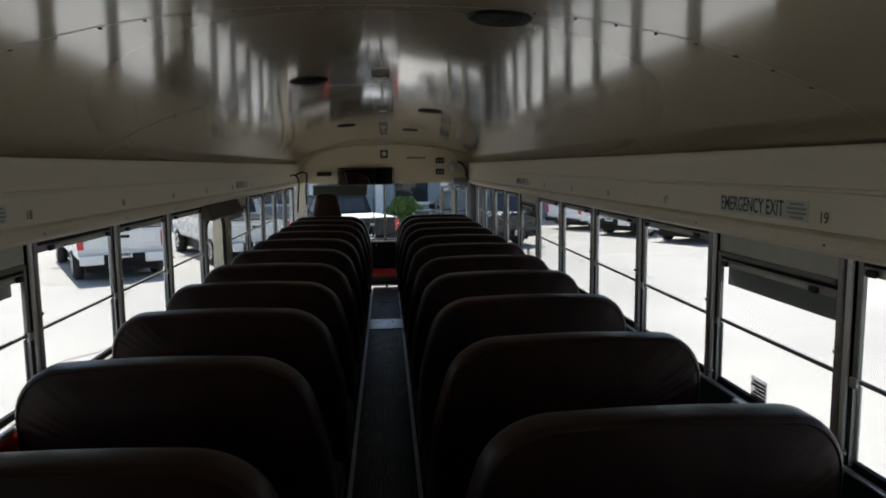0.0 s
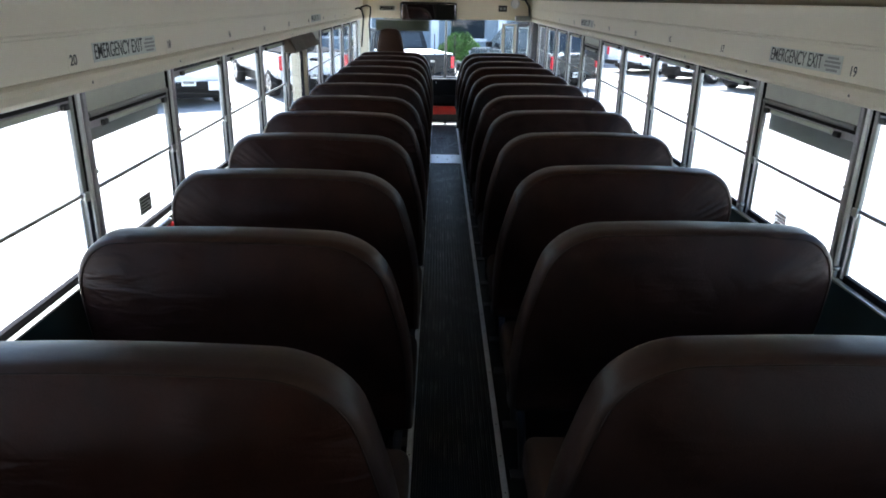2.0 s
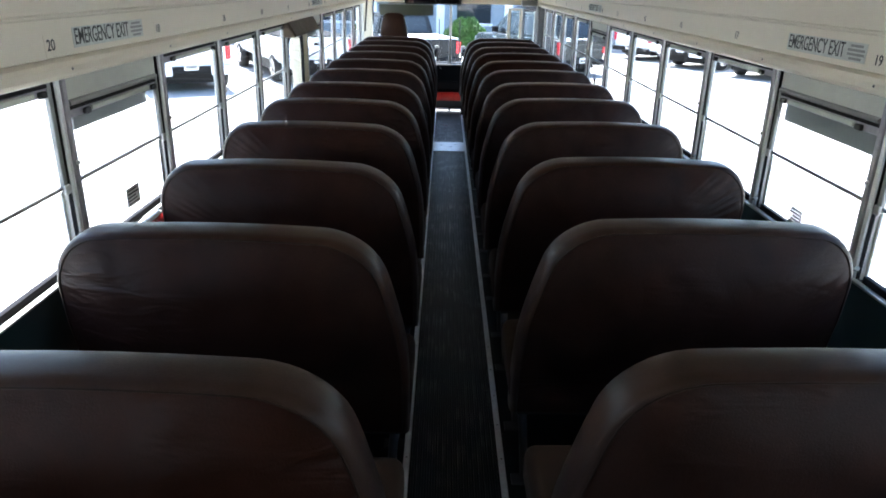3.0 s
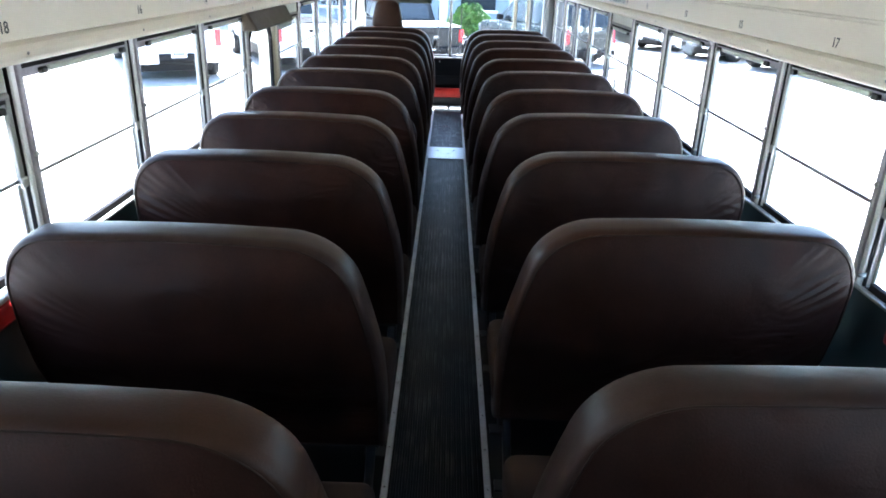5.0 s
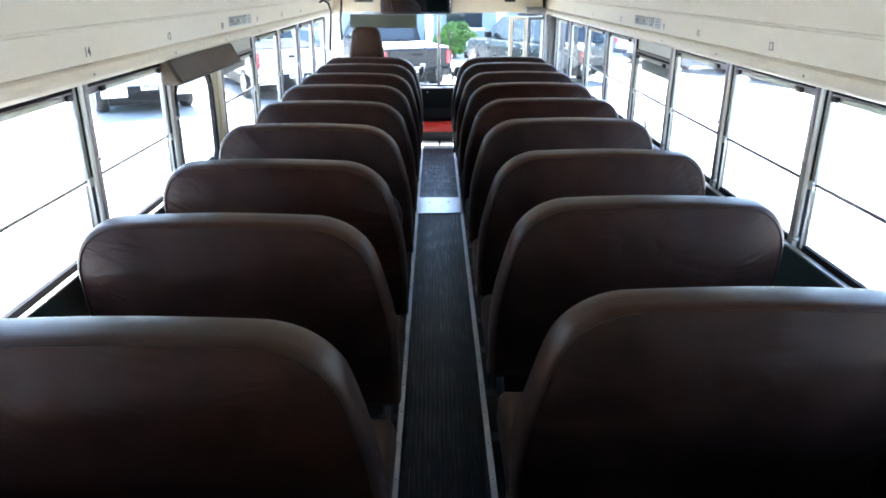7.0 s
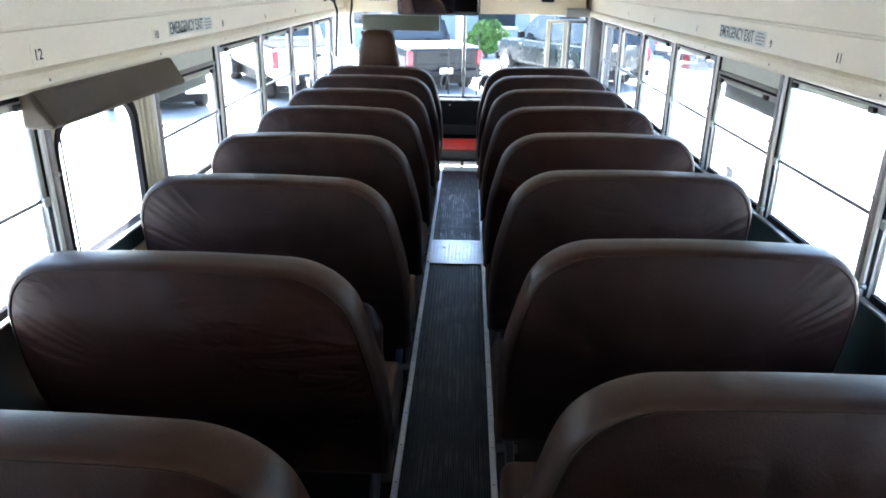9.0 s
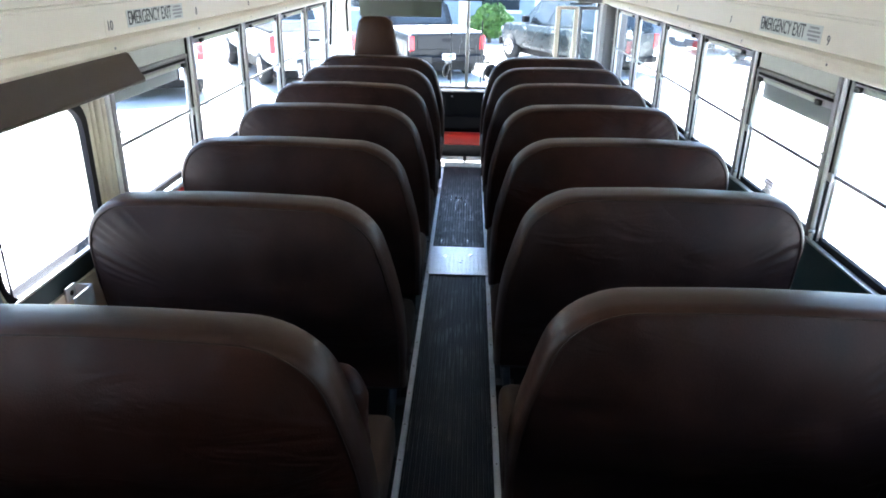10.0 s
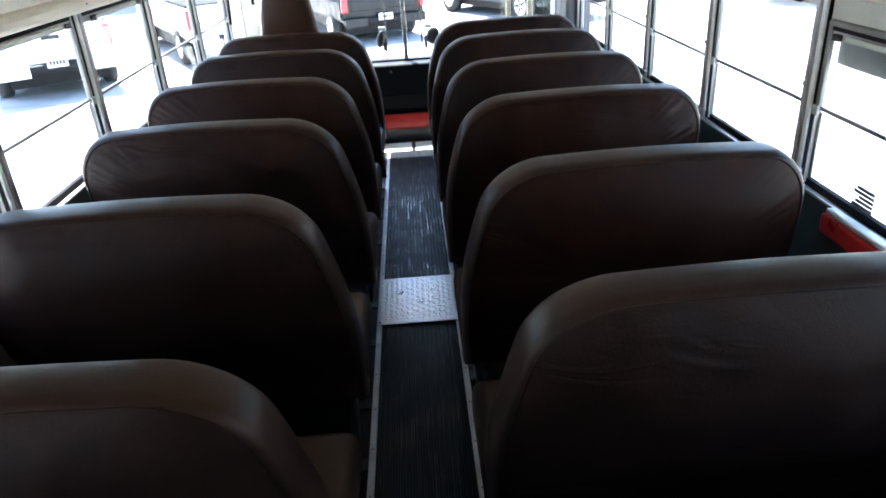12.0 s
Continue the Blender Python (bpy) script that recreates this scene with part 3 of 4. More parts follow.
bx(bm, -0.24, 0.13, 9.745, 9.825, 0.085, 0.2, 0.03, 4)
part("body", bm, RED_CASE, case, smooth=True)
box_part("base", (-0.235, 0.125, 9.755, 9.82, 0.0, 0.095), STEEL_BLACK, case, "black base")


# ---- passenger seats ----


def seat_outline(n_corner=9):
    pts = [(0.0, 0.29), (0.0, 0.44), (0.0, 0.58), (0.0, 0.70)]
    for i in range(n_corner + 1):
        a = math.pi - (math.pi / 2) * i / n_corner
        pts.append((0.14 + 0.14 * math.cos(a), 0.80 + 0.162 * math.sin(a)))
    for i in range(1, 8):
        u = 0.14 + 0.57 * i / 8
        pts.append((u, 0.962 + 0.007 * math.sin(math.pi * i / 8)))
    for i in range(n_corner + 2):      # broad aisle corner, running out into a slanted side
        a = radians(90 - 76 * i / (n_corner + 1))
        pts.append((0.705 + 0.200 * math.cos(a), 0.790 + 0.172 * math.sin(a)))
    pts += [(0.912, 0.79), (0.924, 0.745), (0.940, 0.68), (0.952, 0.60), (0.956, 0.50), (0.957, 0.40), (0.957, 0.29)]
    return pts


WID = 0.897                    # bench width
OUT = [(u * WID / 0.95, z) for u, z in seat_outline()]
CX, CZ = 0.444, 0.66


def refined(pts):
    """The same outline with close points on the wall side, where the cover puckers; each with its run along the edge."""
    out, run = [], 0.0
    for (u, z), (u2, z2) in zip(pts, pts[1:] + pts[:1]):
        length = math.hypot(u2 - u, z2 - z)
        m = max(1, int(length / 0.007)) if max(u, u2) < 0.16 and min(z, z2) > 0.57 else 1
        for i in range(m):
            f = i / m
            out.append((u + (u2 - u) * f, z + (z2 - z) * f, run + length * f))
        run += length
    return out


PANEL_OUT = refined(OUT)


def seat_back(parent, x_out, d, seed, thick=0.11):
    """Slab with a boxed edge: the rear panel, the boxing band with the front, and the welt between them."""
    lean = lambda z: 0.13 * (0.965 - z) + 0.75 * max(0.0, 0.72 - max(z, 0.45)) ** 2
    rng = random.Random(seed)
    ph = [rng.uniform(0, 6.28) for _ in range(6)]
    wr = rng.uniform(0.15, 1.25)

    def ring(bm, k, y):
        vs = []
        for u, z, run in PANEL_OUT:
            uu, zz = CX + (u - CX) * k, CZ + (z - CZ) * k
            sag = 0.0
            if k < 0.95:
                sag = -0.085 * (1 - ((zz - 0.72) / 0.31) ** 2) * (1 - (k / 0.96) ** 4) + 0.0025 * math.sin(14 * uu + ph[0] + 6 * zz) * k
            # pleats running in from the wall-side edge
            if u < 0.16 and 0.3 < k < 0.95:
                reach = max(0.0, min(1.0, (k - 0.42) / 0.38))
                span = max(0.0, 1 - abs(z - 0.84 - 0.03 * math.sin(ph[4])) / 0.15)
                sag += wr * 0.0036 * reach * span * math.sin(run * 170 + ph[1] + 1.4 * math.sin(run * 47 + ph[5]))
            pull = max(0.0, 1 - abs(zz - 0.88 - 0.05 * math.sin(5 * uu + ph[2])) / 0.07)
            sag += (wr * 0.003 if k < 0.95 else 0.0) * pull * math.sin(30 * zz + 9 * uu + ph[3])
            vs.append(bm.verts.new((x_out + d * uu, y + sag * 0.8 + lean(zz), zz)))
        return vs

    def bridge(bm, a, b, close=True):
        nn = len(a)
        for i in range(nn if close else nn - 1):
            j = (i + 1) % nn
            bm.faces.new((a[i], a[j], b[j], b[i]))

    bm = bmesh.new()
    rings = [ring(bm, k, -thick) for k in (0.960, 0.93, 0.9, 0.86, 0.8, 0.72, 0.62, 0.5, 0.36, 0.22, 0.1)]
    for a, b in zip(rings, rings[1:]):
        bridge(bm, a, b)
    bm.faces.new(rings[-1])
    part("back_panel", bm, VINYL_SHADE, parent, smooth=True)
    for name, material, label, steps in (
            ("boxing", VINYL_LIT, "brown vinyl, lit tone band round the edge", ((0.960, -thick), (0.969, -thick + 0.001), (0.983, -thick + 0.006), (0.994, -thick + 0.015), (1.0, -thick + 0.028), (1.003, -0.05), (1.002, -0.022), (0.992, -0.006))),
            ("backrest", VINYL_SHADE, "brown vinyl, shaded tone front of the backrest", ((0.992, -0.006), (0.96, 0.004), (0.85, 0.012), (0.6, 0.02), (0.25, 0.022)))):
        bm = bmesh.new()
        r = [[bm.verts.new((x_out + d * (CX + (u - CX) * k), y + lean(CZ + (z - CZ) * k), CZ + (z - CZ) * k)) for u, z in OUT] for k, y in steps]
        for a, b in zip(r, r[1:]):
            bridge(bm, a, b)
        if name == "backrest":
            bm.faces.new(r[-1])
        part(name, bm, material, parent, label, smooth=True)
    bm = bmesh.new()
    pts = [(x_out + d * (CX + (u - CX) * 0.962), -thick - 0.001 + lean(CZ + (z - CZ) * 0.962), CZ + (z - CZ) * 0.962) for u, z in OUT]
    tube(bm, pts, 0.002, 6)
    part("piping", bm, PIPING, parent, smooth=True)


def bus_seat(side, seed, barrier=False):
    d = 1 if side < 0 else -1
    x_out = -1.09 if side < 0 else 1.035
    if barrier:
        seat = thing("crash_barrier", "brown vinyl, shaded tone padded crash barrier behind the front area", "barrier", "crash barriers")
    else:
        seat = thing("bus_seat", "brown vinyl, shaded tone two-person bus bench seat, slightly wrinkled", "seat", "bus bench seats")
    seat_back(seat, x_out, d, seed)
    if not barrier:
        bm = bmesh.new()
        bx(bm, x_out, x_out + d * (WID + 0.01), 0.045, 0.44, 0.31, 0.435, 0.035, 4)
        part("seat_cushion", bm, VINYL_TAN, seat, "lighter worn vinyl seat cushion", smooth=True)
        box_part("seat_frame", (x_out + d * 0.03, x_out + d * (WID - 0.02), 0.06, 0.40, 0.275, 0.312), STEEL_BLACK, seat)
        yl = (0.08, 0.38)
    else:
        yl = (-0.02, 0.03)
        box_part("kick_panel", (x_out, x_out + d * (WID - 0.01), 0.0, 0.015, 0.06, 0.41), STEEL_BLACK, seat)
    for y in yl:
        bm = bmesh.new()
        tube(bm, [(x_out + d * 0.86, y, 0.30), (x_out + d * 0.84, y, 0.03)], 0.014, 8)
        leg = part("leg", bm, STEEL_BLACK, seat, smooth=True)
        box_part("foot_plate", (x_out + d * 0.80, x_out + d * 0.88, y - 0.025, y + 0.025, 0.0, 0.008), STEEL_BLACK, leg)
    for u in (0.10, 0.86):
        bm = bmesh.new()
        rod(bm, (x_out + d * u, 0.06, 0.42), (x_out + d * u, 0.10, 0.29), 0.013, 8)
        part("back_tube", bm, STEEL_BLACK, seat)
    return seat


ROWS_L = [1.43, 2.105, 2.80, 3.52, 4.185, 4.85, 5.57, 6.26, 6.945, 7.585, 8.235, 8.80]
ROWS_R = [1.495, 2.225, 2.95, 3.66, 4.365, 5.025, 5.73, 6.38, 7.07, 7.71, 8.365, 8.90]


def drift(side, y):
    """The benches on the right stand a little nearer the middle towards the front."""
    return (0.0 if side < 0 else -0.03) * (y - 1.5) / 5.0


for side, ys in ((-1, ROWS_L), (1, ROWS_R)):
    kinds = [bus_seat(side, 11 + i + 7 * side) for i in range(3)]
    used = [False] * 3
    for i, y in enumerate(ys[:-1]):
        j = i % 3
        m = pose(drift(side, y), y, 0)
        if used[j]:
            ob = copy_thing(kinds[j], m)
            if side < 0 and i == 5:    # slack cover bulging past the aisle edge
                bm = bmesh.new()
                bmesh.ops.create_uvsphere(bm, u_segments=28, v_segments=18, radius=1.0)
                for v in bm.verts:
                    c = v.co
                    for a in range(3):
                        c[a] = math.copysign(abs(c[a]) ** 0.75, c[a])
                    fold = 0.05 * math.sin(9 * c.z + 4 * c.x)
                    v.co = Vector((-0.285 + 0.082 * c.x * (1 + fold), 0.07 + 0.05 * c.y * (1 - fold), 0.655 + 0.145 * c.z + 0.02 * c.x * c.z))
                part("loose_cover", bm, VINYL_SHADE, ob, "slack brown vinyl cover bulging at the aisle edge", smooth=True)
                tagged(ob, "brown vinyl, shaded tone bus bench seat with a slack bulging cover", "seat", "bus bench seats")
        else:
            kinds[j].matrix_basis = m
            used[j] = True
    bus_seat(side, 31 + side, True).matrix_basis = pose(drift(side, ys[-1]), ys[-1], 0)

# ---- emergency door, left side ----


def rounded_rect(y0, y1, z0, z1, r, seg=6):
    pts = []
    for cy, cz, a0 in ((y1 - r, z0 + r, -90), (y1 - r, z1 - r, 0), (y0 + r, z1 - r, 90), (y0 + r, z0 + r, 180)):
        for i in range(seg + 1):
            a = radians(a0 + 90 * i / seg)
            pts.append((cy + r * math.cos(a), cz + r * math.sin(a)))
    return pts


def framed_hole(bm, x0, x1, outer, inner):
    """A plate between x0 and x1 with a hole; both outlines have the same number of points."""
    vs = [[bm.verts.new((x, y, z)) for y, z in o] for x in (x0, x1) for o in (outer, inner)]
    k = len(outer)
    for i in range(k):
        j = (i + 1) % k
        bm.faces.new((vs[0][i], vs[0][j], vs[1][j], vs[1][i]))
        bm.faces.new((vs[2][j], vs[2][i], vs[3][i], vs[3][j]))
        bm.faces.new((vs[1][i], vs[1][j], vs[3][j], vs[3][i]))
        bm.faces.new((vs[0][j], vs[0][i], vs[2][i], vs[2][j]))


door = thing("door_1", "cream emergency side door with round-cornered window, closed", "door", kind="structure")
bm = bmesh.new()
framed_hole(bm, XL - 0.006, XL + 0.004, rounded_rect(5.185, 5.73, 0.70, 1.295, 0.004), rounded_rect(5.191, 5.685, 0.745, 1.20, 0.09))
part("door_frame", bm, CREAM, door)
bm = bmesh.new()
framed_hole(bm, XL - 0.008, XL + 0.010, rounded_rect(5.183, 5.70, 0.73, 1.215, 0.10), rounded_rect(5.194, 5.674, 0.756, 1.189, 0.088))
part("gasket", bm, GASKET, door, "black rubber window gasket")
box_part("pane", (XL - 0.004, XL - 0.001, 5.188, 5.69, 0.74, 1.205), GLASS, door)
box_part("glazing_bar", (XL, XL + 0.004, 5.222, 5.226, 0.756, 1.189), GASKET, door)
box_part("panel", (XL, XL + 0.02, 5.10, 5.70, 0.02, 0.70), CREAM, door, "cream lower door panel", 0.004)
bm = bmesh.new()               # open-topped guard round the handle
bx(bm, XL + 0.02, XL + 0.078, 5.452, 5.458, 0.55, 0.712, 0.002)
bx(bm, XL + 0.072, XL + 0.078, 5.36, 5.458, 0.55, 0.712, 0.002)
bx(bm, XL + 0.02, XL + 0.076, 5.36, 5.456, 0.545, 0.556, 0.002)
bracket = part("handle_guard", bm, SHELL, door, "pale grey open handle guard")
bm = bmesh.new()
rod(bm, (XL + 0.045, 5.25, 0.60), (XL + 0.045, 5.445, 0.655), 0.012, 10)
part("lever", bm, DARK_RED, bracket, "dark red release lever")
box_part("lock_plate", (XL + 0.02, XL + 0.027, 5.405, 5.452, 0.672, 0.716), SHELL, bracket, "small pale lock plate", 0.002)
bm = bmesh.new()
rod(bm, (XL + 0.026, 5.43, 0.693), (XL + 0.0285, 5.43, 0.693), 0.008, 12)
part("keyhole", bm, GASKET, bracket)
bm = bmesh.new()
bx(bm, XL - 0.09, XL + 0.012, 5.732, 5.812, SILL - 0.04, HEAD, 0.008, 3)
bx(bm, XL, XL + 0.026, 5.744, 5.766, SILL - 0.04, HEAD, 0.008, 3)
bx(bm, XL, XL + 0.022, 5.780, 5.802, SILL - 0.04, HEAD, 0.008, 3)
part("door_post", bm, CREAM, door)
pad = thing("header_pad", "brown vinyl head bump pad above the emergency door", "pad")
bm = bmesh.new()
bx(bm, XL + 0.006, XL + 0.092, 5.06, 5.955, 1.205, 1.304, 0.014, 3)
for v in bm.verts:
    if v.co.z > 1.25 and v.co.x > XL + 0.06:
        v.co.x -= 0.045
part("cover", bm, PAD, pad)
for y in (5.070, 5.945):
    bm = bmesh.new()
    rod(bm, (XL + 0.088, y, 1.217), (XL + 0.044, y, 1.297), 0.003, 6)
    part("piping", bm, PAD, pad)

# ---- signs and seat numbers ----


def wall_text(s, y, z, dx=0.0):
    """Pose of lettering on a side wall, read from inside."""
    return Matrix.Translation((wall_x(s) - s * (PROUD[s] + 0.0015 + dx), y, z)) @ (pose(0, 0, 0, 90, 0, 90) if s < 0 else pose(0, 0, 0, 90, 0, -90))


def exit_sign(s, y0, y1, z=1.397):
    x = wall_x(s) - s * PROUD[s]
    sg = thing("exit_sign", "grey emergency exit sticker with black letters on the cream panel", "sign", "exit signs")
    box_part("backing", (x - s * 0.0002, x - s * 0.0012, y0, y1, z - 0.027, z + 0.027), STICKER, sg)
    ln = y1 - y0
    c = (y0 + ln * 0.39) if s < 0 else (y1 - ln * 0.39)
    t = words("EMERGENCY EXIT", 0.062, wall_text(s, c, z), INK, sg)
    wd = t.dimensions.x or 0.45
    t.scale = (ln * 0.74 / wd, 1, 1)
    c2 = (y1 - ln * 0.11) if s < 0 else (y0 + ln * 0.11)
    bm = bmesh.new()
    for i in range(4):
        h = 0.05 - 0.012 * abs(i - 1.5)
        bx(bm, x - s * 0.0012, x - s * 0.0018, c2 - h, c2 + h, z - 0.022 + 0.012 * i, z - 0.015 + 0.012 * i)
    part("print_bars", bm, ALU_DARK, sg, "illegible small print bars")


for s, y0, y1 in ((-1, 2.375, 2.842), (1, 2.41, 2.888), (-1, 6.005, 6.47), (1, 5.97, 6.466)):
    exit_sign(s, y0, y1)


def seat_number(s, y, text):
    x = wall_x(s) - s * PROUD[s]
    sn = thing("seat_number", "small black seat number on a cream wall panel", "sign", "seat numbers")
    box_part("backing", (x - s * 0.0002, x - s * 0.0008, y - 0.03, y + 0.03, 1.357, 1.413), CREAM, sn)
    words(text, 0.04, wall_text(s, y, 1.385), INK, sn)


for y, num in ((2.257, 20), (2.97, 18), (3.76, 16), (4.46, 14), (5.15, 12), (5.886, 10), (6.61, 8), (7.32, 6), (8.03, 4)):
    seat_number(-1, y, str(num))
for y, num in ((2.345, 19), (3.335, 17), (4.05, 15), (4.727, 13), (5.43, 11), (5.92, 9), (6.783, 7), (7.6, 5), (8.3, 3)):
    seat_number(1, y, str(num))

# ---- ceiling fittings ----


def on_ceiling(x, y):
    """A pose under the ceiling skin, facing down and leaning with the curve."""
    z = arch(x - MIDX, W_ARCH)
    slope = (arch(x - MIDX + 0.02, W_ARCH) - arch(x - MIDX - 0.02, W_ARCH)) / 0.04
    return pose(x, y, z, 0, math.degrees(-math.atan(slope)), 0)


def speaker():
    sp = thing("ceiling_speaker", "round black speaker grille set in the ceiling", "speaker", "ceiling speakers")
    bm = bmesh.new()
    bmesh.ops.create_cone(bm, cap_ends=True, segments=32, radius1=0.068, radius2=0.074, depth=0.006, matrix=pose(0, 0, -0.004))
    part("rim", bm, BLACK, sp)
    bm = bmesh.new()
    for r in (0.014, 0.026, 0.038, 0.05, 0.061):
        for i in range(24):
            a = 2 * math.pi * i / 24
            bmesh.ops.create_cube(bm, size=1, matrix=pose(r * math.cos(a), r * math.sin(a), -0.0075, 0, 0, math.degrees(a)) @ Matrix.Diagonal((0.006, r * 0.2, 0.003, 1)))
    part("grille", bm, STEEL_BLACK, sp)
    return sp


first = speaker()
first.matrix_basis = on_ceiling(0.25, 2.28)
for x, y in ((-0.29, 3.41), (0.26, 4.9), (-0.31, 6.28), (0.22, 7.1)):
    copy_thing(first, on_ceiling(x, y))


def dome_lamp():
    dl = thing("dome_lamp", "small rectangular ceiling dome lamp with pale lens, off", "lamp", "dome lamps")
    bm = bmesh.new()
    bx(bm, -0.034, 0.034, -0.022, 0.022, -0.014, 0.002, 0.004)
    part("housing", bm, ALU_DARK, dl)
    bm = bmesh.new()
    bx(bm, -0.022, 0.022, -0.014, 0.014, -0.02, -0.012, 0.003)
    part("lens", bm, WHITE, dl, "pale plastic lens")
    return dl


first = dome_lamp()
first.matrix_basis = on_ceiling(-0.02, 3.29)
for y in (4.8, 6.3, 7.9):
    copy_thing(first, on_ceiling(-0.02, y))

# ---- front fittings ----
mir = thing("rear_view_mirror", "wide black-framed interior rear view mirror", "mirror")
bm = bmesh.new()
bx(bm, -0.365, 0.365, -0.02, 0.02, -0.1125, 0.1125, 0.03, 4)
tilt = pose(-0.265, FRONT - 0.14, 1.4075, 12, 0, 0)
bm.transform(tilt)
part("housing", bm, BLACK, mir, smooth=True)
bm = bmesh.new()
bx(bm, -0.345, 0.345, -0.026, -0.0205, -0.095, 0.095, 0.002)
bm.transform(tilt)
part("reflector", bm, MIRROR, mir, "mirror glass")
for x in (-0.5, -0.03):
    bm = bmesh.new()
    rod(bm, (x, FRONT - 0.12, 1.45), (x, FRONT - 0.055, 1.5), 0.01, 8)
    part("bracket", bm, STEEL_BLACK, mir)
vis = thing("sun_visor", "dark translucent sun visor under the bulkhead", "visor")
box_part("blade", (-0.96, -0.26, FRONT - 0.045, FRONT - 0.037, 1.155, 1.285), TINT, vis, "tinted visor blade", 0.002)
bm = bmesh.new()
rod(bm, (-0.96, FRONT - 0.041, 1.29), (-0.26, FRONT - 0.041, 1.29), 0.008, 8)
part("rod", bm, ALU_DARK, vis)
clock = thing("wall_clock", "small square dark clock with pale dial on the bulkhead", "clock")
box_part("case", (-0.075, 0.02, FRONT - 0.078, FRONT - 0.061, 1.64, 1.74), BLACK, clock, bevel=0.006)
bm = bmesh.new()
rod(bm, (-0.028, FRONT - 0.078, 1.69), (-0.028, FRONT - 0.084, 1.69), 0.034, 20)
part("dial", bm, WHITE, clock, "pale round dial")
vent = thing("defroster_vent", "dark rectangular vent on the bulkhead", "vent")
box_part("frame", (-0.93, -0.68, FRONT - 0.075, FRONT - 0.061, 1.40, 1.47), CREAM, vent, bevel=0.004)
for i in range(4):
    box_part("slat", (-0.90, -0.71, FRONT - 0.081, FRONT - 0.074, 1.412 + 0.013 * i, 1.422 + 0.013 * i), BLACK, vent)
for z in (1.60, 1.455):
    sw = thing("switch_panel", "small black switch panel on the bulkhead", "switch panel", "switch panels")
    box_part("plate", (0.645, 0.755, FRONT - 0.072, FRONT - 0.061, z - 0.038, z + 0.038), BLACK, sw, bevel=0.003)
    for i in range(2):
        box_part("switch", (0.665 + 0.045 * i, 0.69 + 0.045 * i, FRONT - 0.08, FRONT - 0.071, z - 0.02, z + 0.015), ALU_DARK, sw, bevel=0.002)
note = thing("notice_strip", "row of dark unreadable lettering on the bulkhead", "sign")
for i in range(6):
    box_part("print_bar", (0.27 + 0.042 * i, 0.27 + 0.042 * i + 0.03, FRONT - 0.063, FRONT - 0.0605, 1.625, 1.65), INK, note)
lamp = thing("step_lamp", "round pale lamp on the bulkhead beside the door", "lamp")
bm = bmesh.new()
bmesh.ops.create_uvsphere(bm, u_segments=16, v_segments=10, radius=0.05, matrix=pose(0.86, FRONT - 0.08, 1.52) @ Matrix.Diagonal((0.8, 0.6, 1.3, 1)))
part("lens", bm, WHITE, lamp, smooth=True)
bm = bmesh.new()
rod(bm, (0.86, FRONT - 0.062, 1.52), (0.86, FRONT - 0.07, 1.52), 0.06, 18)
part("base", bm, ALU, lamp)
hose = thing("grab_rail", "curved black grab rail beside the entrance door", "rail")
bm = bmesh.new()
tube(bm, [(0.93, FRONT - 0.1, 1.58), (0.99, FRONT - 0.1, 1.56), (1.04, FRONT - 0.1, 1.48), (1.05, FRONT - 0.1, 1.38), (1.05, FRONT - 0.1, 1.25)], 0.014, 8)
part("rail", bm, STEEL_BLACK, hose, smooth=True)
opener = thing("door_motor", "dark door opener box above the entrance", "motor")
box_part("box", (0.86, 1.06, FRONT - 0.2, FRONT - 0.08, 1.30, 1.37), ALU_DARK, opener, bevel=0.008)
box_part("arm", (0.80, 0.98, FRONT - 0.16, FRONT - 0.14, 1.285, 1.298), STEEL_BLACK, opener)

# entrance door, folded open against the front
edoor = thing("door_2", "cream folding entrance door leaves, folded open", "door", kind="structure")
for x0, x1, y, sw, m in ((0.70, 0.885, FRONT - 0.115, 0.034, CREAM), (0.895, 1.065, FRONT - 0.10, 0.014, PILLAR)):
    for xa, xb in ((x0, x0 + sw), (x1 - sw, x1)):
        box_part("stile", (xa, xb, y - 0.02, y + 0.02, -0.3, 1.27), m, edoor, bevel=0.005)
    for za, zb in ((1.245, 1.27), (0.48, 0.51), (-0.3, -0.2)):
        box_part("rail", (x0 + sw, x1 - sw, y - 0.018, y + 0.018, za, zb), m, edoor, bevel=0.004)
    box_part("pane", (x0 + sw, x1 - sw, y - 0.003, y + 0.003, 0.51, 1.245), GLASS, edoor)
    box_part("gasket", (x0 + sw, x0 + sw + 0.007, y - 0.01, y + 0.01, 0.51, 1.245), GASKET, edoor)
pillar = thing("door_pillar", "grey padded pillar beside the entrance door", "pillar", kind="structure")
bm = bmesh.new()
bx(bm, 1.045, XR + 0.09, 9.44, 9.64, 0.0, 1.31, 0.02, 3)
part("pad", bm, PILLAR, pillar)

# driver's seat
ds = thing("driver_seat", "high-backed brown vinyl, shaded tone driver seat", "seat")
bm = bmesh.new()
rows = []
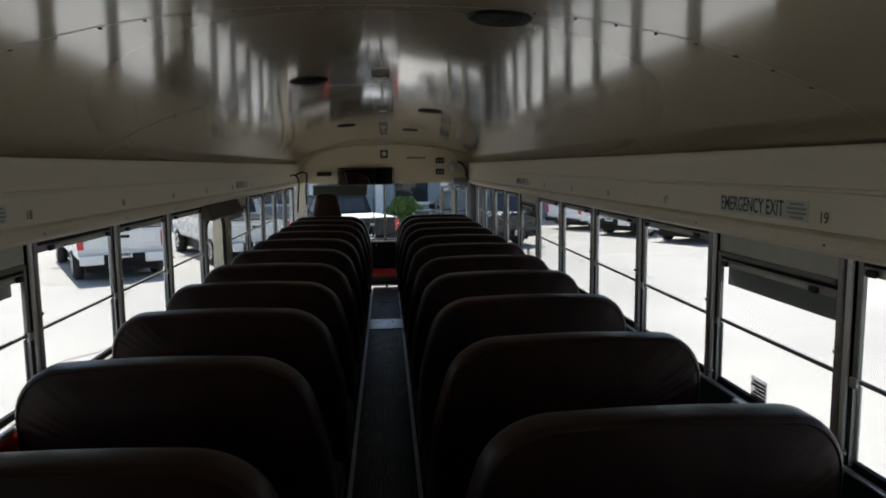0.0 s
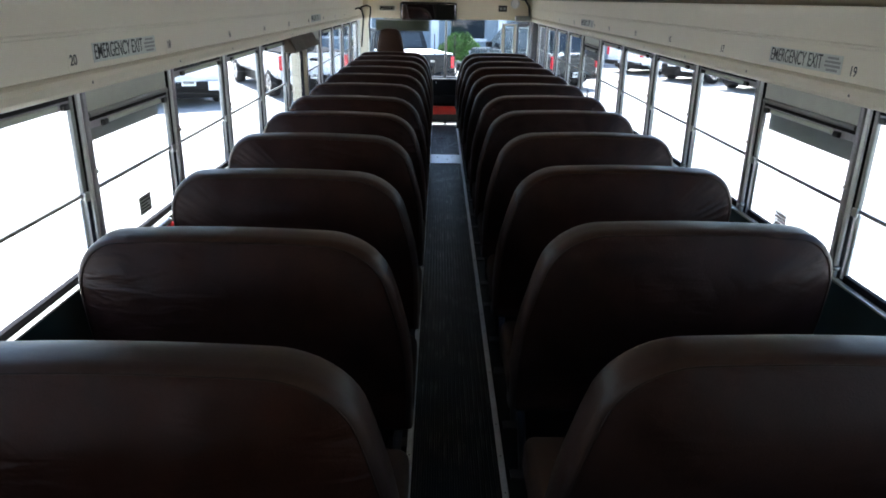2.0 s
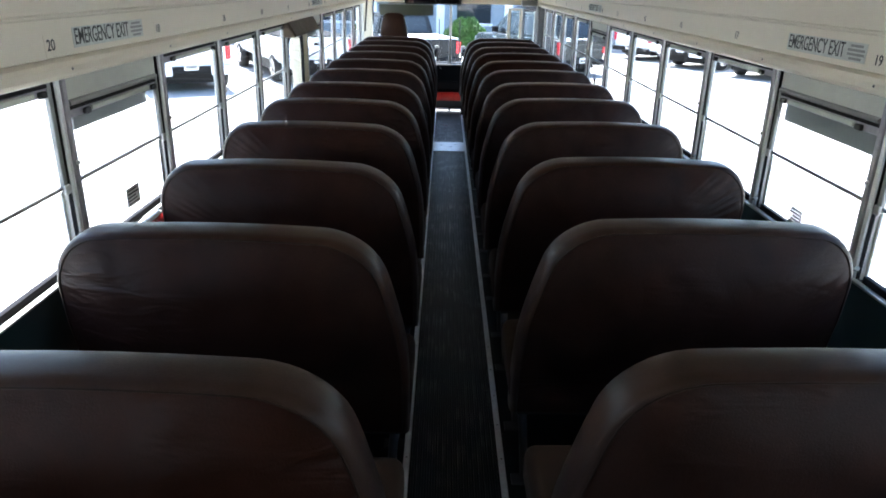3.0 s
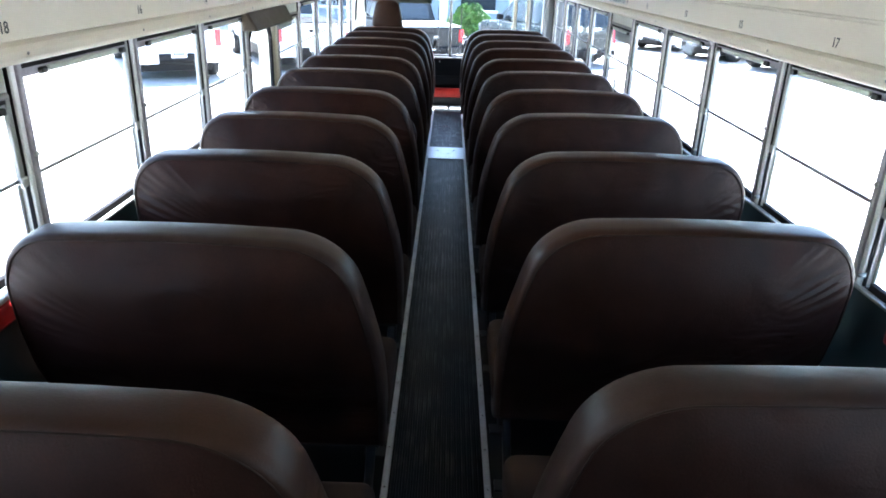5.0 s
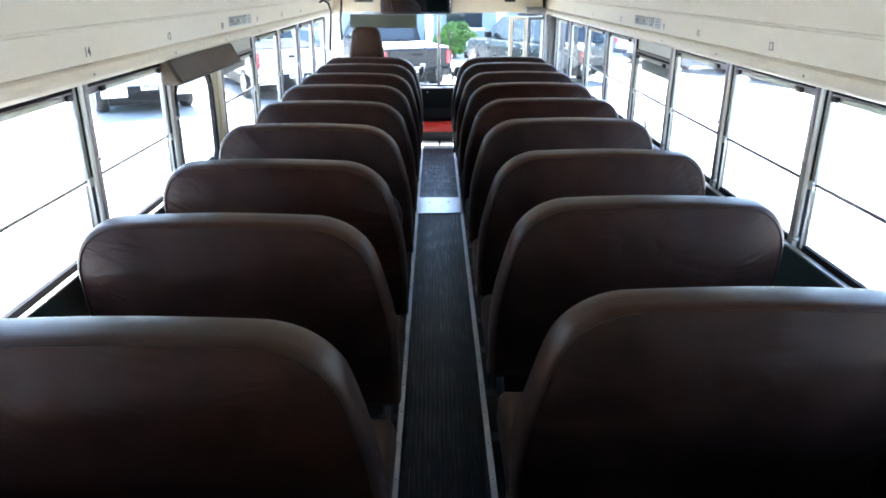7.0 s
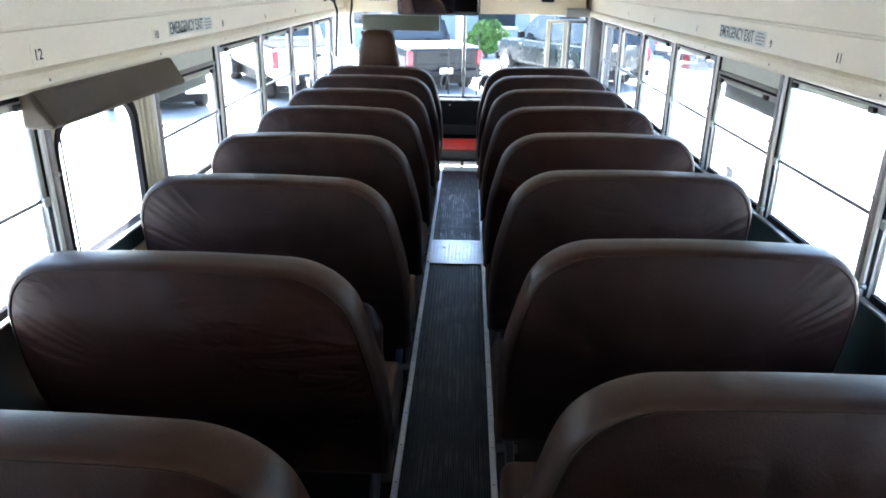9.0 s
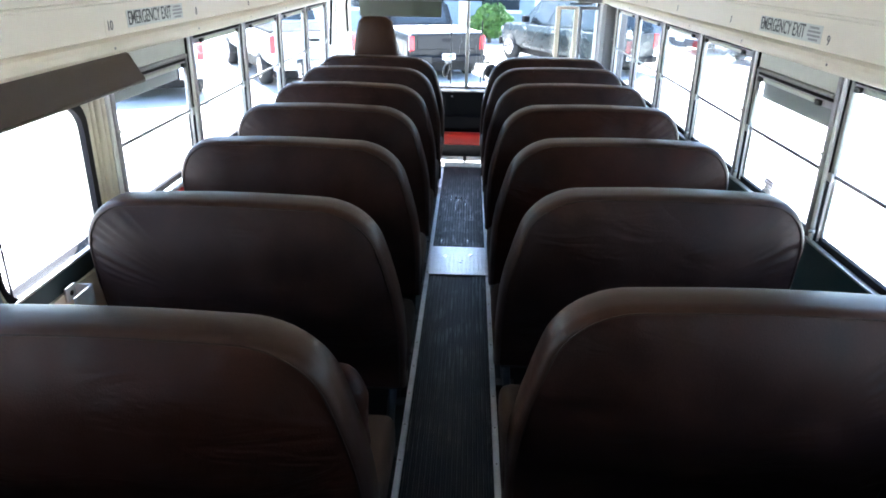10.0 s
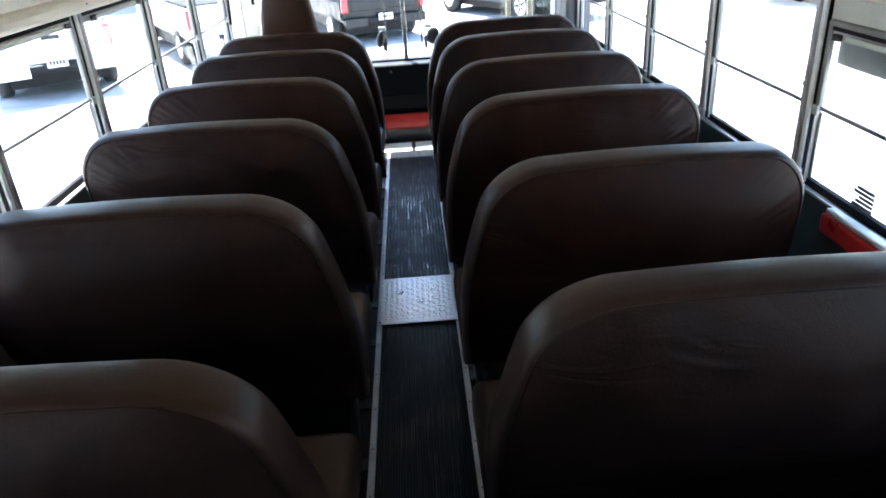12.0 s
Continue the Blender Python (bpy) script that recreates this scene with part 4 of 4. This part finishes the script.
for z, xa, xb, th in ((0.50, -0.93, -0.49, 0.11), (0.72, -0.915, -0.505, 0.12), (0.93, -0.885, -0.54, 0.12), (1.02, -0.875, -0.555, 0.11), (1.12, -0.855, -0.575, 0.10), (1.18, -0.838, -0.592, 0.085), (1.208, -0.805, -0.625, 0.06), (1.215, -0.77, -0.66, 0.03)):
    c, hw = (xa + xb) / 2, (xb - xa) / 2
    y = 9.06 + 0.10 * (1.2 - z)
    ring = []
    for i in range(24):
        a = 2 * math.pi * i / 24
        ring.append(bm.verts.new((c + hw * math.copysign(abs(math.cos(a)) ** 0.45, math.cos(a)), y + th / 2 * math.copysign(abs(math.sin(a)) ** 0.6, math.sin(a)), z)))
    rows.append(ring)
for a, b in zip(rows, rows[1:]):
    for i in range(24):
        bm.faces.new((a[i], a[(i + 1) % 24], b[(i + 1) % 24], b[i]))
bm.faces.new(rows[-1])
bm.faces.new(rows[0])
part("backrest", bm, VINYL_LIT, ds, smooth=True)
bm = bmesh.new()
bx(bm, -0.95, -0.47, 9.08, 9.52, 0.42, 0.54, 0.04, 4)
part("seat_cushion", bm, VINYL_LIT, ds, smooth=True)
box_part("pedestal", (-0.86, -0.56, 9.1, 9.45, 0.0, 0.43), STEEL_BLACK, ds, bevel=0.01)

# cables hanging by the driver's window
for pts in ([(-1.14, 9.0, 1.42), (-1.085, 9.0, 1.445), (-1.045, 9.02, 1.42), (-1.03, 9.04, 1.35), (-1.035, 9.04, 1.26), (-1.05, 9.06, 1.12), (-1.06, 9.08, 1.0)], [(-1.14, 9.5, 1.43), (-1.04, 9.5, 1.47), (-0.99, 9.52, 1.45), (-0.99, 9.52, 1.38), (-1.01, 9.54, 1.25), (-1.0, 9.52, 1.06)]):
    cb = thing("hanging_cable", "thin black cable hanging beside the driver window", "cable", "hanging cables")
    bm = bmesh.new()
    tube(bm, pts, 0.010, 8)
    part("cord", bm, BLACK, cb, smooth=True)
cb = thing("conduit", "thin pale conduit running down the wall panel above the emergency door", "conduit")
bm = bmesh.new()
tube(bm, [(XL + 0.015, 5.03, 1.535), (XL + 0.016, 5.025, 1.49), (XL + 0.016, 5.03, 1.44), (XL + 0.015, 5.035, 1.35)], 0.003, 6)
part("tube", bm, PALE_ALU, cb)


# ---- outside ----
GZ = -1.0                      # ground below the bus floor
bm = bmesh.new()
bmesh.ops.create_grid(bm, x_segments=40, y_segments=40, size=400, matrix=Matrix.Translation((0, 0, GZ)))
ground = solid("ground", bm, CONCRETE, "bright sunlit concrete parking yard", "ground", kind="structure")
rng = random.Random(5)
bm = bmesh.new()               # cracks and joints in the concrete
for c in range(26):
    x, y = rng.uniform(-12, 14), rng.uniform(-4, 30)
    a = rng.uniform(0, 6.28)
    for k in range(rng.randint(6, 14)):
        a += rng.uniform(-0.6, 0.6)
        x2, y2 = x + 0.45 * math.cos(a), y + 0.45 * math.sin(a)
        w = rng.uniform(0.006, 0.018)
        nx, ny = -math.sin(a) * w, math.cos(a) * w
        bm.faces.new([bm.verts.new((px, py, GZ + 0.004)) for px, py in ((x - nx, y - ny), (x2 - nx, y2 - ny), (x2 + nx, y2 + ny), (x + nx, y + ny))])
        x, y = x2, y2
tagged(part("cracks", bm, mat("crack dirt", (0.16, 0.15, 0.14), 0.95, vary=0.2), ground, "dark hairline cracks"), kind="stuff")


def loft(bm, sections):
    """A closed hull through rings of (half width, bottom z, top z, y), with rounded shoulders."""
    rows = []
    for hw, z0, z1, y in sections:
        h = z1 - z0
        ring = [(-hw, z0 + 0.12 * h), (-hw * 0.94, z0), (hw * 0.94, z0), (hw, z0 + 0.12 * h), (hw, z0 + 0.70 * h), (hw * 0.97, z0 + 0.92 * h), (hw * 0.9, z1), (-hw * 0.9, z1), (-hw * 0.97, z0 + 0.92 * h), (-hw, z0 + 0.70 * h)]
        rows.append([bm.verts.new((x, y, z)) for x, z in ring])
    for a, b in zip(rows, rows[1:]):
        for i in range(10):
            bm.faces.new((a[i], a[(i + 1) % 10], b[(i + 1) % 10], b[i]))
    bm.faces.new(rows[0])
    bm.faces.new(rows[-1])


def wheel(parent, x, y, r=0.36, w=0.24):
    bm = bmesh.new()
    rod(bm, (x - w / 2, y, r), (x + w / 2, y, r), r, 28)
    es = [e for e in bm.edges if e.calc_length() < 0.2 and abs(e.verts[0].co.x - e.verts[1].co.x) < 0.01]
    bmesh.ops.bevel(bm, geom=es, offset=0.03, segments=2, affect="EDGES")
    ty = part("wheel", bm, TYRE, parent, "black tyre", smooth=True)
    o = math.copysign(1, x)
    bm = bmesh.new()
    rod(bm, (x + o * (w / 2 - 0.02), y, r), (x + o * (w / 2 + 0.006), y, r), r * 0.6, 24)
    rim = part("rim", bm, RIM, ty, "bright alloy rim")
    bm = bmesh.new()
    for i in range(5):
        a = 2 * math.pi * i / 5
        bmesh.ops.create_cube(bm, size=1, matrix=Matrix.Translation((x + o * (w / 2 + 0.008), y + 0.32 * r * math.cos(a), r + 0.32 * r * math.sin(a))) @ Euler((a, 0, 0)).to_matrix().to_4x4() @ Matrix.Diagonal((0.004, 0.16, 0.05, 1)))
    bm2 = bm
    ob = part("spokes", bm2, STEEL_BLACK, ty)
    return ty


def vehicle(kind, paint, label, x, y, turn, group="parked vehicles", stance=1.0):
    """Length along local y, the nose at +y; the tail at y = 0."""
    names = {"pickup": "pickup_truck", "suv": "suv", "van": "van", "car": "car"}
    v = thing(names[kind], label, names[kind].replace("_", " "), group)
    ln = {"pickup": 5.5, "suv": 4.7, "van": 5.4, "car": 4.6}[kind]
    hw = {"pickup": 0.96, "suv": 0.93, "van": 0.98, "car": 0.88}[kind]
    z0 = {"pickup": 0.52, "suv": 0.38, "van": 0.38, "car": 0.25}[kind]
    belt = {"pickup": 1.18, "suv": 1.08, "van": 1.15, "car": 0.92}[kind]
    roof = {"pickup": 1.82, "suv": 1.72, "van": 2.25, "car": 1.45}[kind]
    bm = bmesh.new()
    hood = {"pickup": 1.10, "suv": 1.05, "van": 1.12, "car": 0.85}[kind]
    nose = ln - (1.35 if kind != "van" else 0.9)
    if kind == "pickup":
        secs = [(hw * 0.97, z0, belt, 0.0), (hw, z0, belt, 0.1), (hw, z0, belt, 2.0)]
        secs += [(hw, z0, belt, 2.05)]
    else:
        secs = [(hw * 0.9, z0 + 0.08, belt - 0.06, 0.0), (hw * 0.97, z0, belt, 0.12), (hw, z0, belt, 0.6)]
    secs += [(hw, z0, belt, nose - 0.2), (hw, z0, hood, nose + 0.1), (hw * 0.98, z0, hood - 0.05, ln - 0.25), (hw * 0.88, z0 + 0.08, hood - 0.2, ln)]
    loft(bm, secs)
    part("body", bm, paint, v)
    g0, g1 = (2.1, nose + 0.25) if kind == "pickup" else (0.06, nose + 0.3)
    bm = bmesh.new()
    bw, tw = hw * 0.94, hw * (0.92 if kind == "van" else 0.78)
    rake_r, rake_f = (0.12, 0.55) if kind == "pickup" else ((0.08, 0.5) if kind == "van" else ((0.3, 0.6) if kind == "suv" else (0.8, 0.8)))
    lo = [(-bw, g0, belt - 0.01), (bw, g0, belt - 0.01), (bw, g1, belt - 0.01), (-bw, g1, belt - 0.01)]
    hi = [(-tw, g0 + rake_r, roof), (tw, g0 + rake_r, roof), (tw, g1 - rake_f - 0.1, roof), (-tw, g1 - rake_f - 0.1, roof)]
    a = [bm.verts.new(p) for p in lo]
    b = [bm.verts.new(p) for p in hi]
    for i in range(4):
        bm.faces.new((a[i], a[(i + 1) % 4], b[(i + 1) % 4], b[i]))
    bm.faces.new(a)
    bm.faces.new(b)
    bmesh.ops.bevel(bm, geom=list(bm.edges), offset=0.05, segments=2, affect="EDGES")
    part("cabin", bm, paint, v)

    def pane(q, out):
        """A window pane laid on a side of the cabin."""
        bm = bmesh.new()
        vs = [Vector(p) for p in q]
        nrm = (vs[1] - vs[0]).cross(vs[3] - vs[0]).normalized()
        if nrm.dot(Vector(out)) < 0:
            nrm = -nrm
        f = [bm.verts.new(p + nrm * 0.012) for p in vs]
        g = [bm.verts.new(p - nrm * 0.03) for p in vs]
        bm.faces.new(f)
        for i in range(4):
            bm.faces.new((f[i], f[(i + 1) % 4], g[(i + 1) % 4], g[i]))
        part("window", bm, CAR_GLASS, v, "dark glass")

    mixp = lambda p, q, t: tuple(p[i] + (q[i] - p[i]) * t for i in range(3))

    def on_quad(q, u0, u1, w0, w1):
        at = lambda u, w: mixp(mixp(q[0], q[1], u), mixp(q[3], q[2], u), w)
        return [at(u0, w0), at(u1, w0), at(u1, w1), at(u0, w1)]

    quads = {"rear": ([lo[0], lo[1], hi[1], hi[0]], (0, -1, 0)), "front": ([lo[3], lo[2], hi[2], hi[3]], (0, 1, 0))}
    for key, (q, out) in quads.items():
        pane(on_quad(q, 0.1, 0.9, 0.15, 0.85), out)
    splits = {"pickup": ((0.1, 0.45), (0.5, 0.88)), "suv": ((0.08, 0.32), (0.36, 0.6), (0.64, 0.88)), "van": ((0.64, 0.9),), "car": ((0.2, 0.5), (0.54, 0.85))}[kind]
    for sx in (-1, 1):
        q = [lo[0], lo[3], hi[3], hi[0]] if sx < 0 else [lo[1], lo[2], hi[2], hi[1]]
        for u0, u1 in splits:
            pane(on_quad(q, u0, u1, 0.12, 0.84), (sx, 0, 0))
        bm = bmesh.new()
        bx(bm, sx * (hw - 0.15), sx * (hw - 0.015), -0.025, 0.06, belt - 0.42, belt - 0.06, 0.015)
        part("tail_lamp", bm, LENS_RED, v, "red tail lamp")
        bm = bmesh.new()
        bx(bm, sx * (hw - 0.38), sx * (hw - 0.1), ln - 0.12, ln + 0.01, hood - 0.32, hood - 0.17, 0.02)
        part("headlamp", bm, CHROME, v, "clear headlamp")
        for yw in (0.95, ln - (0.62 if kind == "suv" else 0.9)):
            wheel(v, sx * (hw - 0.1), yw)
        bm = bmesh.new()
        bx(bm, sx * hw, sx * (hw + 0.2), nose - 0.25, nose - 0.12, belt + 0.02, belt + 0.2, 0.03)
        part("door_mirror", bm, BLACK, v)
        bm = bmesh.new()
        for yy in (0.30, 0.58):
            bx(bm, sx * (hw - 0.003), sx * (hw + 0.022), ln * yy + 0.5, ln * yy + 0.68, belt - 0.16, belt - 0.12, 0.006)
        part("door_handle", bm, CHROME if paint is not CAR_WHITE else paint, v)
    bm = bmesh.new()
    bx(bm, -hw * 0.95, hw * 0.95, -0.10, 0.05, z0 - 0.06, z0 + 0.10, 0.03)
    bumper = part("rear_bumper", bm, BLACK, v)
    if kind == "pickup":
        for sx in (-1, 1):
            box_part("end_cap", (sx * hw * 0.45, sx * hw * 0.96, -0.16, -0.095, z0 - 0.10, z0 + 0.12), paint, bumper, "painted bumper end", 0.02)
    box_part("underbody", (-hw * 0.8, hw * 0.8, 0.3, ln - 0.4, 0.2, z0 + 0.05), BLACK, v, "black underbody and tank")
    bm = bmesh.new()
    bx(bm, -hw * 0.93, hw * 0.93, ln - 0.05, ln + 0.1, z0 - 0.02, z0 + 0.2, 0.03)
    part("front_bumper", bm, BLACK, v)
    if kind == "pickup":
        bm = bmesh.new()
        bx(bm, -hw + 0.22, hw - 0.22, -0.02, 0.03, z0 + 0.26, belt - 0.03, 0.015)
        tg = part("tailgate", bm, paint, v)
        bm = bmesh.new()
        bx(bm, -0.14, 0.14, -0.03, -0.018, belt - 0.2, belt - 0.13, 0.004)
        part("handle", bm, BLACK, tg)
        # pale on the black pickup, in place of sky reflected off its rails and roof
        box_part("bed_cover", (-hw + 0.06, hw - 0.06, 0.06, 1.98, belt - 0.04, belt + 0.03), PALE_POST if paint is CAR_BLACK else BLACK, v, "flat bed cover", 0.01)
    pl = box_part("number_plate", (-0.16, 0.16, -0.125, -0.099, z0 + 0.02, z0 + 0.17), WHITE, v, "pale plate with dark bars")
    bm = bmesh.new()
    for i in range(5):
        bx(bm, -0.12 + 0.05 * i, -0.085 + 0.05 * i, -0.129, -0.1245, z0 + 0.06, z0 + 0.13)
    part("print_bars", bm, INK, pl)
    v.matrix_basis = pose(x, y, GZ, 0, 0, turn) @ Matrix.Diagonal((1, 1, stance, 1))
    return v


vehicle("pickup", CAR_WHITE, "white pickup truck parked at an angle, tail to the bus", -6.0, 17.0, 29)
vehicle("pickup", CAR_WHITE, "white pickup truck parked at an angle next to another pickup", -3.36, 19.05, 29)
vehicle("pickup", CAR_BLACK, "dark pickup truck parked ahead, tail lamps facing back", -0.54, 20.65, 21, stance=0.9)
vehicle("suv", CAR_GREY, "dark grey sport utility vehicle parked at an angle", 3.99, 21.9, 30)
vehicle("suv", CAR_WHITE, "white sport utility vehicle in an angled row across the yard", 6.85, 27.4, -58)
vehicle("pickup", CAR_WHITE, "white pickup truck in an angled row across the yard", 7.9, 24.75, -58)
vehicle("pickup", CAR_WHITE, "white pickup truck at the near end of an angled row", 9.05, 22.1, -58)

# bush by the building
bush = thing("bush", "round green leafy bush beside the parked cars", "bush", at=(0.66, 29.4, GZ))
bm = bmesh.new()
rod(bm, (0, 0, 0), (0, 0, 0.7), 0.07, 8, 0.04)
for a in range(5):
    rod(bm, (0, 0, 0.5), (0.3 * math.cos(a * 1.3), 0.3 * math.sin(a * 1.3), 0.95), 0.03, 6, 0.01)
part("trunk", bm, BARK, bush)
rng = random.Random(8)
verts, faces = [], []
for i in range(6500):
    a, b = rng.uniform(0, 6.283), math.acos(rng.uniform(-1, 1))
    lump = 1 + 0.16 * math.sin(3 * a + 2 * b) + 0.12 * math.sin(5 * b - 2 * a)
    r = lump * rng.uniform(0.55, 1.0) ** 0.5
    c = Vector((0.72 * r * math.sin(b) * math.cos(a), 0.6 * r * math.sin(b) * math.sin(a), 0.72 + 0.52 * r * math.cos(b)))
    e = Euler((rng.uniform(0, 6.28), rng.uniform(0, 6.28), rng.uniform(0, 6.28))).to_matrix()
    sz = rng.uniform(0.035, 0.07)
    k = len(verts)
    verts += [tuple(c + e @ Vector(p) * sz) for p in ((-1, 0, 0), (0, -0.5, 0.1), (1, 0, 0), (0, 0.5, 0.1))]
    faces.append((k, k + 1, k + 2, k + 3))
me = bpy.data.meshes.new("crown")
me.from_pydata(verts, [], faces)
me.materials.append(LEAF)
crown = new("crown", me)
crown.parent = bush
tagged(crown, "dense green leaves", kind="stuff")

# building ahead
bld = thing("building", "blue grey clad building with pale posts and dark windows", "building")
box_part("wall", (-14, 13, 33.0, 38.0, GZ, 4.6), BLUE_WALL, bld)
box_part("roof", (-14.4, 13.4, 32.5, 38.4, 4.6, 4.85), PALE_POST, bld)
for i in range(9):
    x = -12.5 + 3.0 * i
    box_part("post", (x, x + 0.35, 32.7, 33.0, GZ, 4.6), PALE_POST, bld, "pale post")
    win = box_part("window", (x + 0.9, x + 2.4, 32.93, 33.02, GZ + 0.9, 2.6), CAR_GLASS, bld, "dark window")
    box_part("window_frame", (x + 0.8, x + 2.5, 32.9, 32.96, GZ + 0.78, GZ + 0.9), PALE_POST, win)

# crossview mirrors on posts outside the windshield
for x, dx, wide in ((-0.185, -0.043, 0.032), (0.098, 0.090, 0.055)):
    y = FRONT + 0.45
    cm = thing("crossview_mirror", "black crossview mirror on a thin post outside the windshield", "mirror", "crossview mirrors")
    bm = bmesh.new()
    rod(bm, (x, y, 0.15), (x, y, 1.10), 0.007, 8)
    part("post", bm, STEEL_BLACK, cm)
    bm = bmesh.new()
    bmesh.ops.create_uvsphere(bm, u_segments=16, v_segments=10, radius=0.068, matrix=pose(x + dx, y - 0.02, 0.655, 0, 12, 0) @ Matrix.Diagonal((wide / 0.068, 0.5, 1, 1)))
    part("head", bm, BLACK, cm, smooth=True)
    box_part("bracket", (x + dx * 0.35 - 0.012, x + dx * 0.35 + 0.012, y - 0.015, y + 0.015, 0.56, 0.66), STEEL_BLACK, cm, bevel=0.005)
    box_part("clamp", (x + dx * 0.6 - 0.03, x + dx * 0.6 + 0.03, y - 0.012, y + 0.012, 0.715, 0.745), SHELL, cm, "pale clamp", 0.006)
    bm = bmesh.new()
    rod(bm, (x, y, 0.2), (x, FRONT + 0.1, 0.2), 0.012, 8)
    part("arm", bm, STEEL_BLACK, cm)
